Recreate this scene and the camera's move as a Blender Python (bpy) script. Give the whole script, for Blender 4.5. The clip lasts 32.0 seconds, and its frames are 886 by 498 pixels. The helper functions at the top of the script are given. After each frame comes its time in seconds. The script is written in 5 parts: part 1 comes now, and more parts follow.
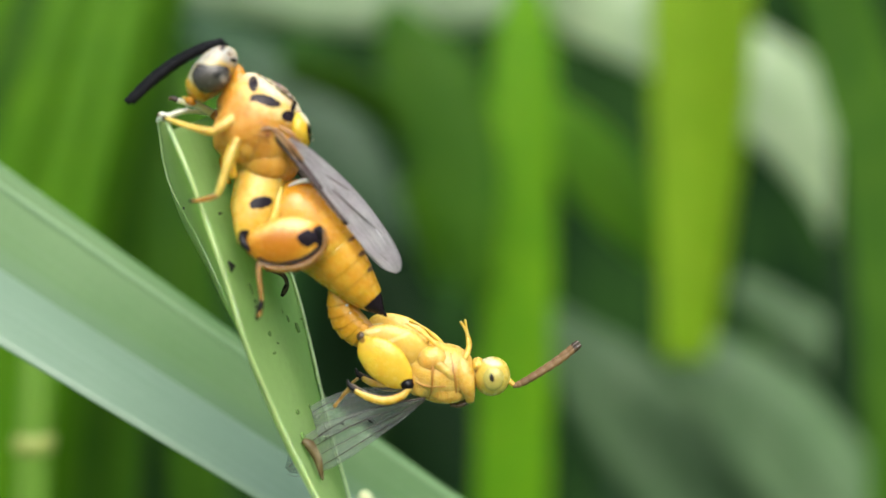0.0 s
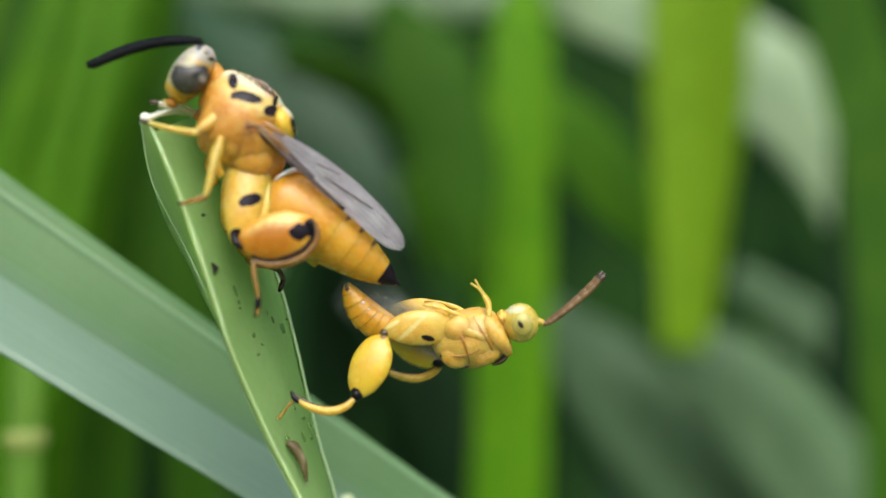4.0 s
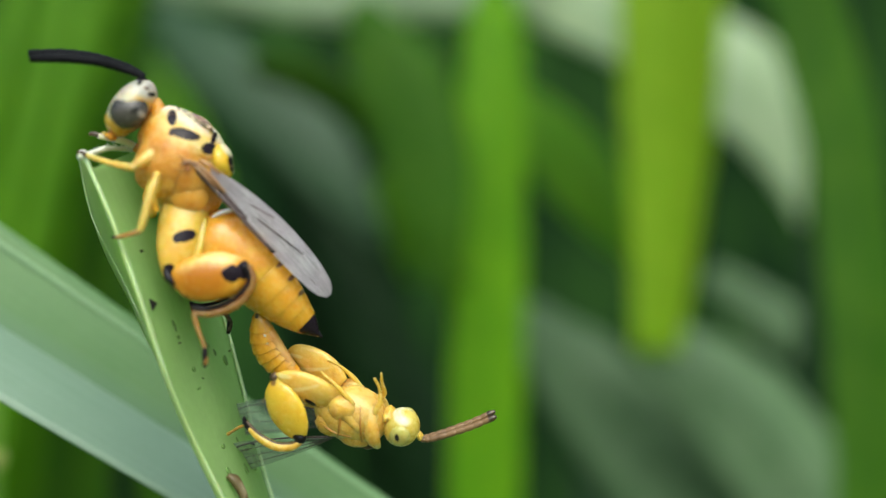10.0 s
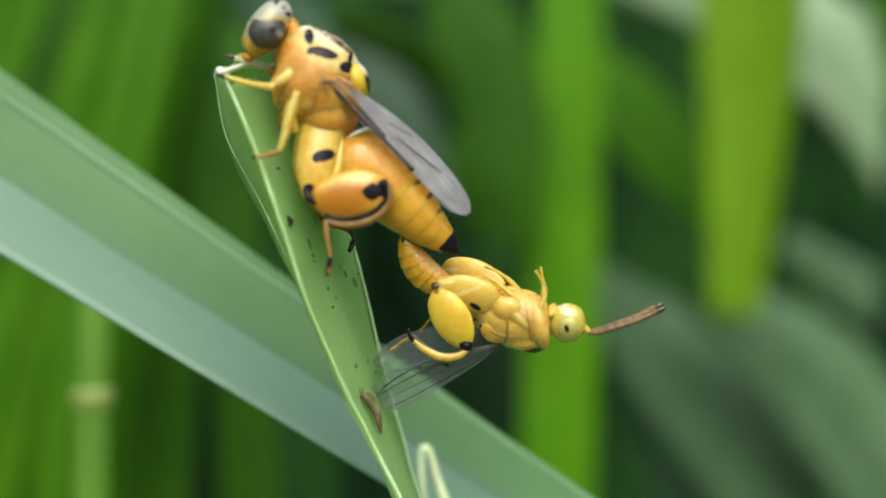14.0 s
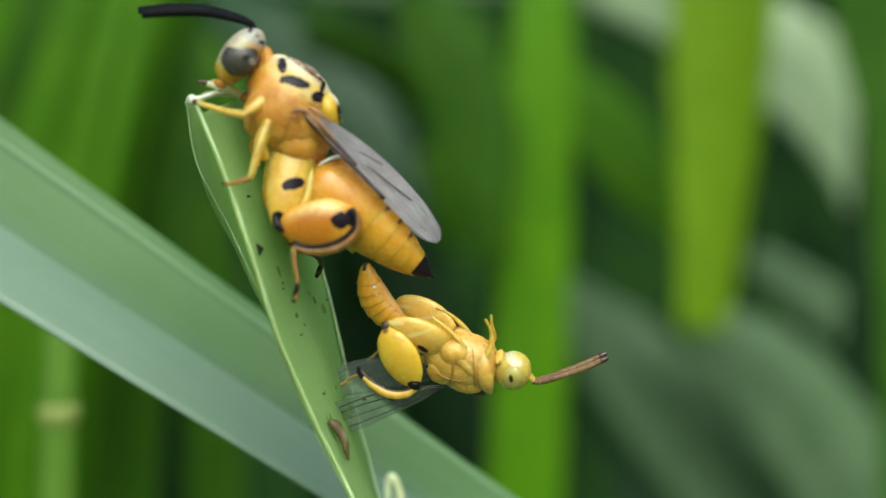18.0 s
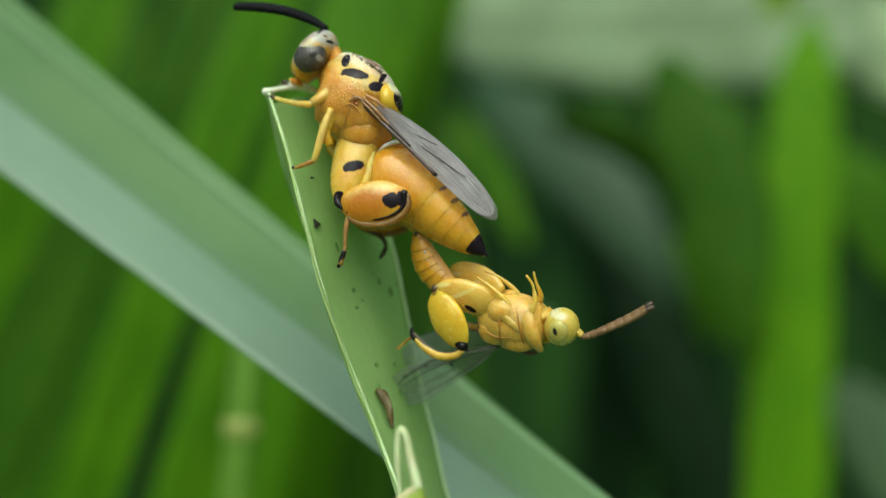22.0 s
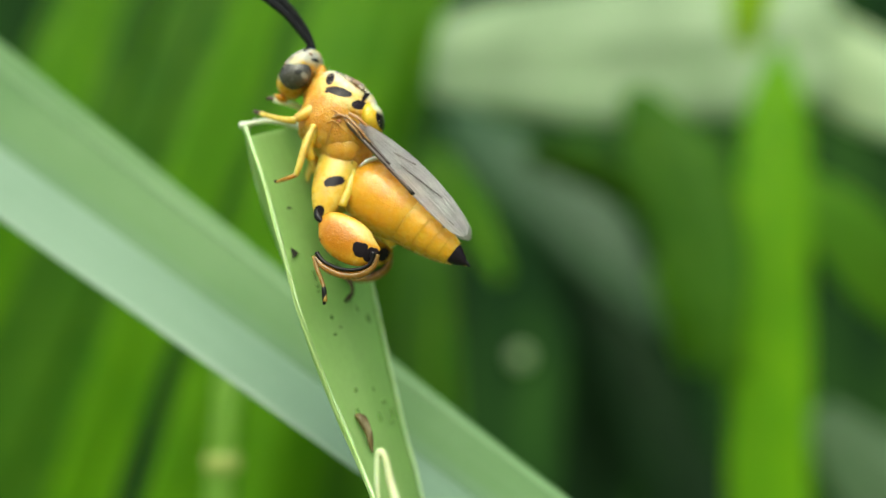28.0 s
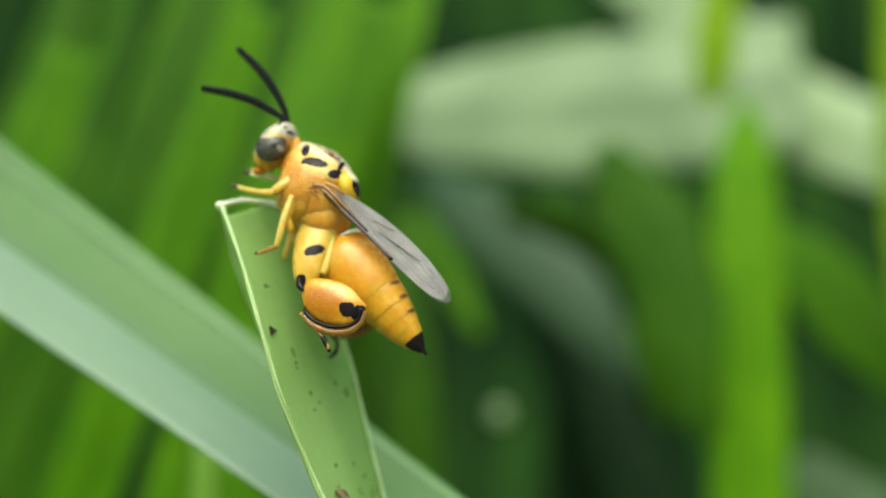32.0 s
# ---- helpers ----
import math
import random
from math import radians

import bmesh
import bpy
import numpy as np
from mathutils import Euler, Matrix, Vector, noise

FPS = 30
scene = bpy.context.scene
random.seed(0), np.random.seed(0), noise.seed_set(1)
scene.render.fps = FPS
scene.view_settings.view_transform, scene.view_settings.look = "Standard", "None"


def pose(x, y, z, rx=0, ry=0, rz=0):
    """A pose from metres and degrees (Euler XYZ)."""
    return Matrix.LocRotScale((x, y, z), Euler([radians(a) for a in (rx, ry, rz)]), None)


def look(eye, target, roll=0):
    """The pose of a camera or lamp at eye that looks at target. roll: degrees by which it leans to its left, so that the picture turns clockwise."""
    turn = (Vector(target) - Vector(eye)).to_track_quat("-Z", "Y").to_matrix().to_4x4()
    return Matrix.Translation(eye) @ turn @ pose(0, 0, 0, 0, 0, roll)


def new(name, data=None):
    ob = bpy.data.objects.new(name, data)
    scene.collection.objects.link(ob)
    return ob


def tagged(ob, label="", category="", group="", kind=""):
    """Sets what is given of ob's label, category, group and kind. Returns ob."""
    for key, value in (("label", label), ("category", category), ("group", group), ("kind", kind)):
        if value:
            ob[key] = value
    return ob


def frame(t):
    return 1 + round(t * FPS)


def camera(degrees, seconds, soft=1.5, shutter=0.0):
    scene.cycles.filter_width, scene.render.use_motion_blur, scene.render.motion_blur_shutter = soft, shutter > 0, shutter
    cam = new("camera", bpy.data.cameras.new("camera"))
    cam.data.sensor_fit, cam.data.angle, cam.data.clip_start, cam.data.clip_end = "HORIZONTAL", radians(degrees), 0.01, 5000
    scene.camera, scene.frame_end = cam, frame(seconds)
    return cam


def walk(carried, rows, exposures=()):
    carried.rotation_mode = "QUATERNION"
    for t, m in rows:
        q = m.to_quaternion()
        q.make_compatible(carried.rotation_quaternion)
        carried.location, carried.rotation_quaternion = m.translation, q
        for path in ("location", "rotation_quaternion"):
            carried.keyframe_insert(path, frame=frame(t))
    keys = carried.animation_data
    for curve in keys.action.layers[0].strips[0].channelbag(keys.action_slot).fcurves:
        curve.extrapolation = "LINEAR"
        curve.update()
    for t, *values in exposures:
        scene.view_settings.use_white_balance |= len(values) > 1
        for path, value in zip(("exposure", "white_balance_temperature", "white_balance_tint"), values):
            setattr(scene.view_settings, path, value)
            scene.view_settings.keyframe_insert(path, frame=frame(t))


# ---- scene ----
# all drawing units below are millimetres; MM brings them to metres
MM = 0.001
cam = camera(45.0, 32.0, soft=1.3, shutter=0.5)


def eye_pose(x, y, z, yaw, pitch, roll):
    """Pose of the camera from millimetres and degrees (yaw to the left, pitch up)."""
    a, b = radians(yaw), radians(pitch)
    ahead = Vector((-math.sin(a) * math.cos(b), math.cos(a) * math.cos(b), math.sin(b)))
    e = Vector((x, y, z)) * MM
    return look(e, e + ahead, roll)


# seconds, x, y, z, yaw, pitch, roll
PATH = (
    (0, 0.000, -22.700, 0.000, 0.00, -0.01, -0.00),
    (0.5, -0.141, -22.816, -0.017, -0.35, -0.06, -0.06),
    (1, 0.034, -22.553, 0.042, 0.53, -0.20, -0.05),
    (1.5, -0.031, -22.623, -0.112, 0.46, 0.04, -0.02),
    (2, -0.096, -22.641, -0.049, 0.17, -0.12, -0.05),
    (2.5, 0.286, -22.669, 0.106, 0.57, -0.10, -0.04),
    (3, -0.260, -22.639, 0.339, -0.00, -0.65, -0.00),
    (3.5, 0.026, -22.627, 0.260, 0.02, -0.67, 0.01),
    (5.5, 0.695, -22.547, 0.456, -0.35, -0.36, -0.26),
    (6, 0.669, -22.786, 0.493, -0.88, -0.41, -0.34),
    (6.5, 0.886, -22.659, 0.640, -1.06, -0.53, -0.31),
    (7, 0.972, -22.753, 0.771, -1.21, -0.68, -0.32),
    (7.5, 1.175, -22.850, 0.790, -0.79, -0.28, -0.34),
    (8, 0.987, -22.739, 0.528, -0.91, -0.29, -0.44),
    (8.5, 1.115, -22.666, 0.820, -0.83, -0.92, -0.41),
    (9, 1.056, -22.823, 0.798, -1.16, -0.70, -0.40),
    (9.5, 1.397, -22.799, 1.109, -0.91, -0.86, -0.43),
    (10, 1.348, -22.827, 1.076, -0.93, -0.73, -0.40),
    (10.5, 1.334, -22.846, 1.047, -0.78, -0.61, -0.41),
    (11, 1.214, -22.879, 1.045, -0.98, -0.63, -0.36),
    (11.5, 1.319, -22.791, 1.156, -0.84, -0.94, -0.26),
    (12, 1.336, -22.951, 1.177, -0.82, -1.06, -0.21),
    (12.5, 1.040, -22.835, 0.589, -0.86, -1.24, -0.13),
    (13, 1.049, -23.029, 0.647, -0.90, -1.24, -0.20),
    (13.5, -0.035, -22.688, -0.078, 2.33, -2.30, -0.15),
    (15.5, -0.537, -22.594, 0.020, 1.41, -1.78, 0.16),
    (16, -0.539, -22.755, -0.025, 0.75, -1.07, 0.21),
    (16.5, -0.315, -22.676, 0.370, 0.87, -1.69, 0.28),
    (17, -0.422, -22.727, 0.299, 0.54, -1.55, 0.32),
    (17.5, -0.509, -22.816, 0.154, 0.30, -1.22, 0.40),
    (18, -0.259, -22.851, 0.401, 0.78, -1.82, 0.49),
    (18.5, 1.218, -22.563, 0.104, 0.83, -0.34, 0.75),
    (19, 2.498, -22.764, 0.008, 6.13, 1.95, 1.10),
    (19.5, 3.109, -22.924, -0.489, 8.96, 1.39, 1.32),
    (20, 3.318, -22.744, -0.855, 9.22, 1.29, 1.43),
    (20.5, 5.403, -22.854, -1.125, 8.33, 1.52, 1.65),
    (21, 5.946, -22.724, -2.160, 15.26, 1.77, 1.88),
    (21.5, 5.927, -22.949, -2.235, 16.76, 2.00, 2.10),
    (22, 5.723, -23.068, -2.388, 16.80, 3.43, 2.32),
    (22.5, 5.441, -23.413, -2.387, 17.02, 4.70, 2.53),
    (23, 5.326, -23.520, -2.587, 17.09, 4.70, 2.58),
    (23.5, 5.733, -23.590, -2.713, 16.45, 5.52, 2.48),
    (24, 5.800, -23.778, -2.659, 16.82, 5.17, 2.35),
    (24.5, 5.898, -23.695, -2.568, 16.21, 5.14, 2.14),
    (25, 5.921, -23.536, -2.662, 16.33, 5.08, 1.93),
    (25.5, 6.038, -23.522, -2.635, 16.27, 4.91, 1.74),
    (27.5, 5.948, -23.762, -2.748, 15.73, 5.44, 1.08),
    (28, 6.006, -23.585, -2.699, 15.78, 5.44, 1.04),
    (28.5, 6.027, -23.716, -2.600, 15.42, 6.33, 0.88),
    (29, 6.054, -23.845, -2.535, 15.49, 6.61, 0.72),
    (29.5, 6.091, -24.036, -2.609, 15.25, 7.22, 0.49),
    (30, 6.244, -23.948, -2.570, 14.92, 7.59, 0.19),
    (30.5, 6.267, -24.116, -2.526, 14.91, 8.22, -0.07),
    (31, 6.307, -23.951, -2.316, 14.81, 8.39, -0.28),
    (31.5, 6.180, -23.845, -2.348, 14.58, 8.25, -0.41),
    (32, 6.163, -24.075, -2.237, 14.51, 8.30, -0.46),
)

EXPOSURE = [(0, 0.65, 5950, 6), (2, 0.43, 5900, 6), (3, 0.36, 5850, 6), (6, 0.42, 5750, 4), (7, 0.46, 5750, 5), (8, 0.38, 5650, 8), (9, 0.46, 5800, 4), (12, 0.38, 5750, -2), (16, 0.30, 5800, -2), (18, 0.24, 5800, -3), (19, 0.34, 5800, -3), (20, 0.17, 5850, -5), (21, 0.22, 5850, -5), (23, -0.09, 6050, -14), (25.5, 0.48, 6100, -14), (28, 0.63, 6300, -10), (30, 0.62, 6300, -10), (32, 0.54, 6300, -9)]
walk(cam, [(r[0], eye_pose(*r[1:])) for r in PATH], EXPOSURE)
cam.data.dof.use_dof = True
cam.data.dof.focus_distance = 24.9 * MM
cam.data.dof.aperture_fstop = (cam.data.lens / 1.15)

# ---- daylight ----
SUN_EL, SUN_AZ = radians(52), radians(168)
world = bpy.data.worlds.new("sky")
scene.world = world
world.use_nodes = True
wn = world.node_tree.nodes
sky = wn.new("ShaderNodeTexSky")
sky.sky_type, sky.sun_disc = "NISHITA", False
sky.sun_elevation, sky.sun_rotation = SUN_EL, SUN_AZ
world.node_tree.links.new(sky.outputs[0], wn["Background"].inputs[0])
sky.dust_density, sky.air_density, sky.ozone_density = 7.0, 1.0, 0.6
wn["Background"].inputs[1].default_value = 0.15
sun = new("sun", bpy.data.lights.new("sun", "SUN"))
sun.data.energy, sun.data.angle, sun.data.color = 1.6, radians(70), (1, 0.97, 0.9)
sun.matrix_basis = look((0, 0, 0), (-math.sin(SUN_AZ) * math.cos(SUN_EL), -math.cos(SUN_AZ) * math.cos(SUN_EL), -math.sin(SUN_EL)))


# ---- materials ----
class Graph:
    """Short way to wire a node material."""

    def __init__(self, name):
        self.mat = bpy.data.materials.new(name)
        self.mat.use_nodes = True
        self.t = self.mat.node_tree
        self.p = self.t.nodes["Principled BSDF"]
        self.out = self.t.nodes["Material Output"]

    def node(self, kind, links=(), **props):
        n = self.t.nodes.new("ShaderNode" + kind)
        for k, v in props.items():
            if k == "operation":
                n.operation = v
            elif k == "blend_type":
                n.blend_type = v
            elif k == "data_type":
                n.data_type = v
        for key, v in links:
            self.plug(n.inputs[key], v)
        return n

    def plug(self, socket, v):
        if isinstance(v, bpy.types.NodeSocket):
            self.t.links.new(v, socket)
        elif isinstance(v, tuple) and len(v) == 3 and socket.type == "RGBA":
            socket.default_value = (*v, 1)
        else:
            socket.default_value = v

    def noise(self, vec, scale, detail=4.0, rough=0.55):
        return self.node("TexNoise", [("Vector", vec), ("Scale", scale), ("Detail", detail), ("Roughness", rough)]).outputs["Fac"]

    def ramp(self, fac, a, b):
        return self.node("MapRange", [("Value", fac), ("From Min", a), ("From Max", b)]).outputs["Result"]

    def mix(self, fac, a, b, mode="MIX"):
        n = self.node("Mix", data_type="RGBA", blend_type=mode)
        self.plug(n.inputs[0], fac), self.plug(n.inputs[6], a), self.plug(n.inputs[7], b)
        return n.outputs[2]

    def math(self, op, a, b=0.0):
        return self.node("Math", [(0, a), (1, b)], operation=op).outputs[0]

    def bump(self, height, strength, distance):
        return self.node("Bump", [("Height", height), ("Strength", strength), ("Distance", distance * MM)]).outputs["Normal"]

    def set(self, **kw):
        for k, v in kw.items():
            self.plug(self.p.inputs[k.replace("_", " ")], v)
        return self


def scaled(g, per_mm=1.0):
    """Object coordinates in millimetres."""
    tc = g.node("TexCoord").outputs["Object"]
    n = g.node("VectorMath", [(0, tc)], operation="SCALE")
    n.inputs["Scale"].default_value = 1000.0 * per_mm
    return n.outputs[0]


def shell_mat(name, c1, c2, c3=None, rough=0.32, sss=0.7, spots=(), spot_col=(0.012, 0.008, 0.012), grain=22.0, bump=0.46, pits=0.0, spec=0.42, coat=0.25):
    """Waxy insect cuticle, with dark or pale marks given as (u, v, ru, rv, degrees[, colour]) in the side plane."""
    g = Graph(name)
    v = scaled(g)
    n1, n2 = g.noise(v, 1.3), g.noise(v, grain, 3.0)
    col = g.mix(g.ramp(n1, 0.35, 0.65), c1, c2)
    if c3:
        col = g.mix(g.math("MULTIPLY", g.ramp(g.noise(v, 3.5), 0.5, 0.75), 0.7), col, c3)
    col = g.mix(g.math("MULTIPLY", g.ramp(n2, 0.45, 0.8), 0.16), col, tuple(x * 0.55 for x in c1))
    col = g.mix(g.math("MULTIPLY", g.ramp(g.noise(v, 2.7, 4.0), 0.5, 0.68), 0.42), col, (c1[0] * 0.78, c1[1] * 0.62, c1[2] * 0.5))
    edge = g.math("MULTIPLY", g.math("SUBTRACT", g.noise(v, 8.0), 0.5), 1.0)
    lumps = g.noise(v, 4.5, 3.0)
    xyz = g.node("SeparateXYZ", [(0, v)]).outputs
    pale = 1.0
    for sp in spots:
        u0, v0, ru, rv, deg = sp[:5]
        a = radians(deg)
        du, dv = g.math("SUBTRACT", xyz[0], u0), g.math("SUBTRACT", xyz[2], v0)
        p = g.math("ADD", g.math("MULTIPLY", du, math.cos(a) / ru), g.math("MULTIPLY", dv, math.sin(a) / ru))
        q = g.math("ADD", g.math("MULTIPLY", du, -math.sin(a) / rv), g.math("MULTIPLY", dv, math.cos(a) / rv))
        d = g.math("ADD", g.math("MULTIPLY", p, p), g.math("MULTIPLY", q, q))
        m = g.node("MapRange", [("Value", g.math("ADD", d, edge)), ("From Min", 1.12 if len(sp) == 5 else 1.6), ("From Max", 0.9 if len(sp) == 5 else 0.5)]).outputs[0]
        col = g.mix(m, col, sp[5] if len(sp) > 5 else spot_col)
        if len(sp) == 5:
            pale = g.math("MULTIPLY", pale, g.math("SUBTRACT", 1.0, m))
    relief = g.math("ADD", g.math("MULTIPLY", n2, 0.45), g.math("MULTIPLY", lumps, 0.8))
    if pits:
        cells = g.node("TexVoronoi", [("Vector", v), ("Scale", 17.0)]).outputs["Distance"]
        relief = g.math("ADD", relief, g.math("MULTIPLY", g.ramp(cells, 0.0, 0.5), pits))
        col = g.mix(g.math("MULTIPLY", g.ramp(cells, 0.32, 0.05), 0.22 * pits), col, tuple(x * 0.45 for x in c1))
    g.set(Base_Color=col, Roughness=g.math("ADD", g.math("MULTIPLY", g.ramp(g.noise(v, 7.0, 3.0), 0.35, 0.65), 0.3), rough - 0.18), Subsurface_Weight=g.math("MULTIPLY", pale, sss) if spots else sss, Subsurface_Scale=0.6 * MM,
          Subsurface_Radius=(1.0, 0.66, 0.26), Coat_Weight=coat, Coat_Roughness=0.16, Specular_IOR_Level=g.math("ADD", g.math("MULTIPLY", pale, spec - 0.04), 0.04) if spots else spec, Normal=g.bump(relief, bump, 0.045))
    return g.mat


def leaf_mat(name, c1, c2, vein=(0.4, 0.5, 0.2), stripes=26.0, transl=0.45, rough=0.42, stripe_amt=0.35, blotch=0.5, spec=0.5, fade=None, patch=5.0):
    """Grass leaf: long veins along the blade, mottled green, light shining through."""
    g = Graph(name)
    v = scaled(g)
    uv = g.node("TexCoord").outputs["UV"]
    sx = g.node("SeparateXYZ", [(0, uv)]).outputs
    long = g.node("CombineXYZ", [(0, g.math("MULTIPLY", sx[0], stripes)), (1, g.math("MULTIPLY", sx[1], 1.6)), (2, 0.0)]).outputs[0]
    fine = g.noise(long, 1.0, 3.0)
    big = g.noise(v, 0.22, 3.0)
    cell = g.noise(v, patch, 4.0)
    col = g.mix(g.ramp(big, 0.35, 0.65), c1, c2)
    col = g.mix(g.math("MULTIPLY", g.ramp(fine, 0.45, 0.75), stripe_amt), col, vein)
    col = g.mix(g.math("MULTIPLY", g.ramp(cell, 0.35, 0.8), blotch * 0.5), col, tuple(x * 0.6 for x in c1))
    if fade:
        col = g.mix(g.math("MULTIPLY", g.ramp(sx[0], fade[2], fade[1]), 0.9), col, fade[0])
    g.set(Base_Color=col, Roughness=rough, Specular_IOR_Level=spec, Normal=g.bump(fine, 0.35, 0.05))
    tr = g.node("BsdfTranslucent", [("Color", g.mix(0.5, col, tuple(min(1, x * 1.7) for x in c2)))])
    ms = g.node("MixShader", [(0, transl), (1, g.p.outputs[0]), (2, tr.outputs[0])])
    g.plug(g.out.inputs[0], ms.outputs[0])
    return g.mat


def wing_mat(name, tint, cover, film=0.0, rough=0.25, streak=0.5):
    """Thin wing skin: mostly clear, with long ripples, fine hairs and a sheen."""
    g = Graph(name)
    v = scaled(g)
    sx = g.node("SeparateXYZ", [(0, g.node("TexCoord").outputs["UV"])]).outputs
    bend = g.math("MULTIPLY", g.noise(v, 0.9, 2.0), 3.0)
    long = g.node("CombineXYZ", [(0, g.math("ADD", g.math("MULTIPLY", sx[0], 26.0), bend)), (1, g.math("MULTIPLY", sx[1], 14.0)), (2, 0.0)]).outputs[0]
    lines = g.ramp(g.noise(long, 1.0, 3.0), 0.35, 0.68)
    hair = g.noise(v, 26.0, 3.0)
    col = g.mix(lines, tuple(x * (1 - streak) for x in tint), tint)
    col = g.mix(g.math("MULTIPLY", g.ramp(g.noise(v, 2.2, 2.0), 0.45, 0.7), 0.3), col, (tint[0] * 0.72, tint[1] * 0.6, tint[2] * 0.72))
    col = g.mix(g.math("MULTIPLY", g.ramp(hair, 0.5, 0.75), 0.4), col, tuple(min(1, x * 1.3) for x in tint))
    g.set(Base_Color=col, Roughness=rough, Specular_IOR_Level=0.7, Normal=g.bump(g.math("ADD", lines, hair), 1.0, 0.06))
    if film:
        g.set(Thin_Film_Thickness=film, Thin_Film_IOR=1.5)
    clear = g.node("BsdfTransparent", [("Color", (0.96, 0.97, 0.96))])
    a = g.math("MULTIPLY", g.math("ADD", g.math("MULTIPLY", lines, -0.35), g.ramp(g.noise(v, 1.6), 0.2, 0.8)), cover * 0.5)
    glow = g.node("BsdfTranslucent", [("Color", col)])
    skin = g.node("MixShader", [(0, 0.2), (1, g.p.outputs[0]), (2, glow.outputs[0])])
    ms = g.node("MixShader", [(0, g.math("ADD", a, cover * 0.8)), (1, clear.outputs[0]), (2, skin.outputs[0])])
    g.plug(g.out.inputs[0], ms.outputs[0])
    return g.mat


# ---- shape helpers ----
def curve(pts, n):
    """n points along a smooth line through pts (tuples of any length)."""
    p = np.array(pts, float)
    p = np.vstack([2 * p[0] - p[1], p, 2 * p[-1] - p[-2]])
    out = []
    for s in np.linspace(0, len(pts) - 1 - 1e-9, n):
        i = int(s)
        t = s - i
        a, b, c, d = p[i:i + 4]
        out.append(0.5 * (2 * b + (c - a) * t + (2 * a - 5 * b + 4 * c - d) * t * t + (3 * b - a - 3 * c + d) * t ** 3))
    return np.array(out)


def tube(pts, radii, side=(0, 1, 0), n=24, m=14, bm=None, cap=True, wob=0.0):
    """A round-ended limb: rings of (ra, rb) along a smooth line; ra lies across side, rb along it."""
    bm = bm or bmesh.new()
    r2 = [r if isinstance(r, tuple) else (r, r) for r in radii]
    line = curve([(*p, *r) for p, r in zip(pts, r2)], n)
    side = Vector(side).normalized()
    rings = []
    for i in range(n):
        c = Vector(line[i, :3])
        d = Vector(line[min(i + 1, n - 1), :3] - line[max(i - 1, 0), :3]).normalized()
        a = d.cross(side).normalized()
        b = a.cross(d).normalized()
        ra, rb = max(line[i, 3], 1e-3), max(line[i, 4], 1e-3)
        ring = []
        for k in range(m):
            th = 2 * math.pi * k / m
            w = 1 + wob * noise.noise((c + a * math.cos(th) * ra * 3 + b * math.sin(th) * rb * 3) * 2)
            ring.append(bm.verts.new((c + a * math.cos(th) * ra * w + b * math.sin(th) * rb * w) * MM))
        rings.append(ring)
    for r, s in zip(rings, rings[1:]):
        for k in range(m):
            bm.faces.new((r[k], r[(k + 1) % m], s[(k + 1) % m], s[k]))
    if cap:
        bm.faces.new(rings[0][::-1]), bm.faces.new(rings[-1])
    return bm


def egg(c, r, rot=(0, 0, 0), bm=None, seg=28, taper=0.0, dent=0.0):
    """An ellipsoid at c with radii r, turned by degrees; taper narrows it towards its own +x."""
    bm = bm or bmesh.new()
    m = pose(0, 0, 0, *rot)
    made = bmesh.ops.create_uvsphere(bm, u_segments=seg, v_segments=seg * 2 // 3, radius=1)["verts"]
    for v in made:
        p = v.co.copy()
        f = 1 - taper * p.x
        if dent:
            f *= 1 + dent * noise.noise(p * 2.3)
        v.co = (Vector(c) + m @ Vector((p.x * r[0], p.y * r[1] * f, p.z * r[2] * f))) * MM
    return bm


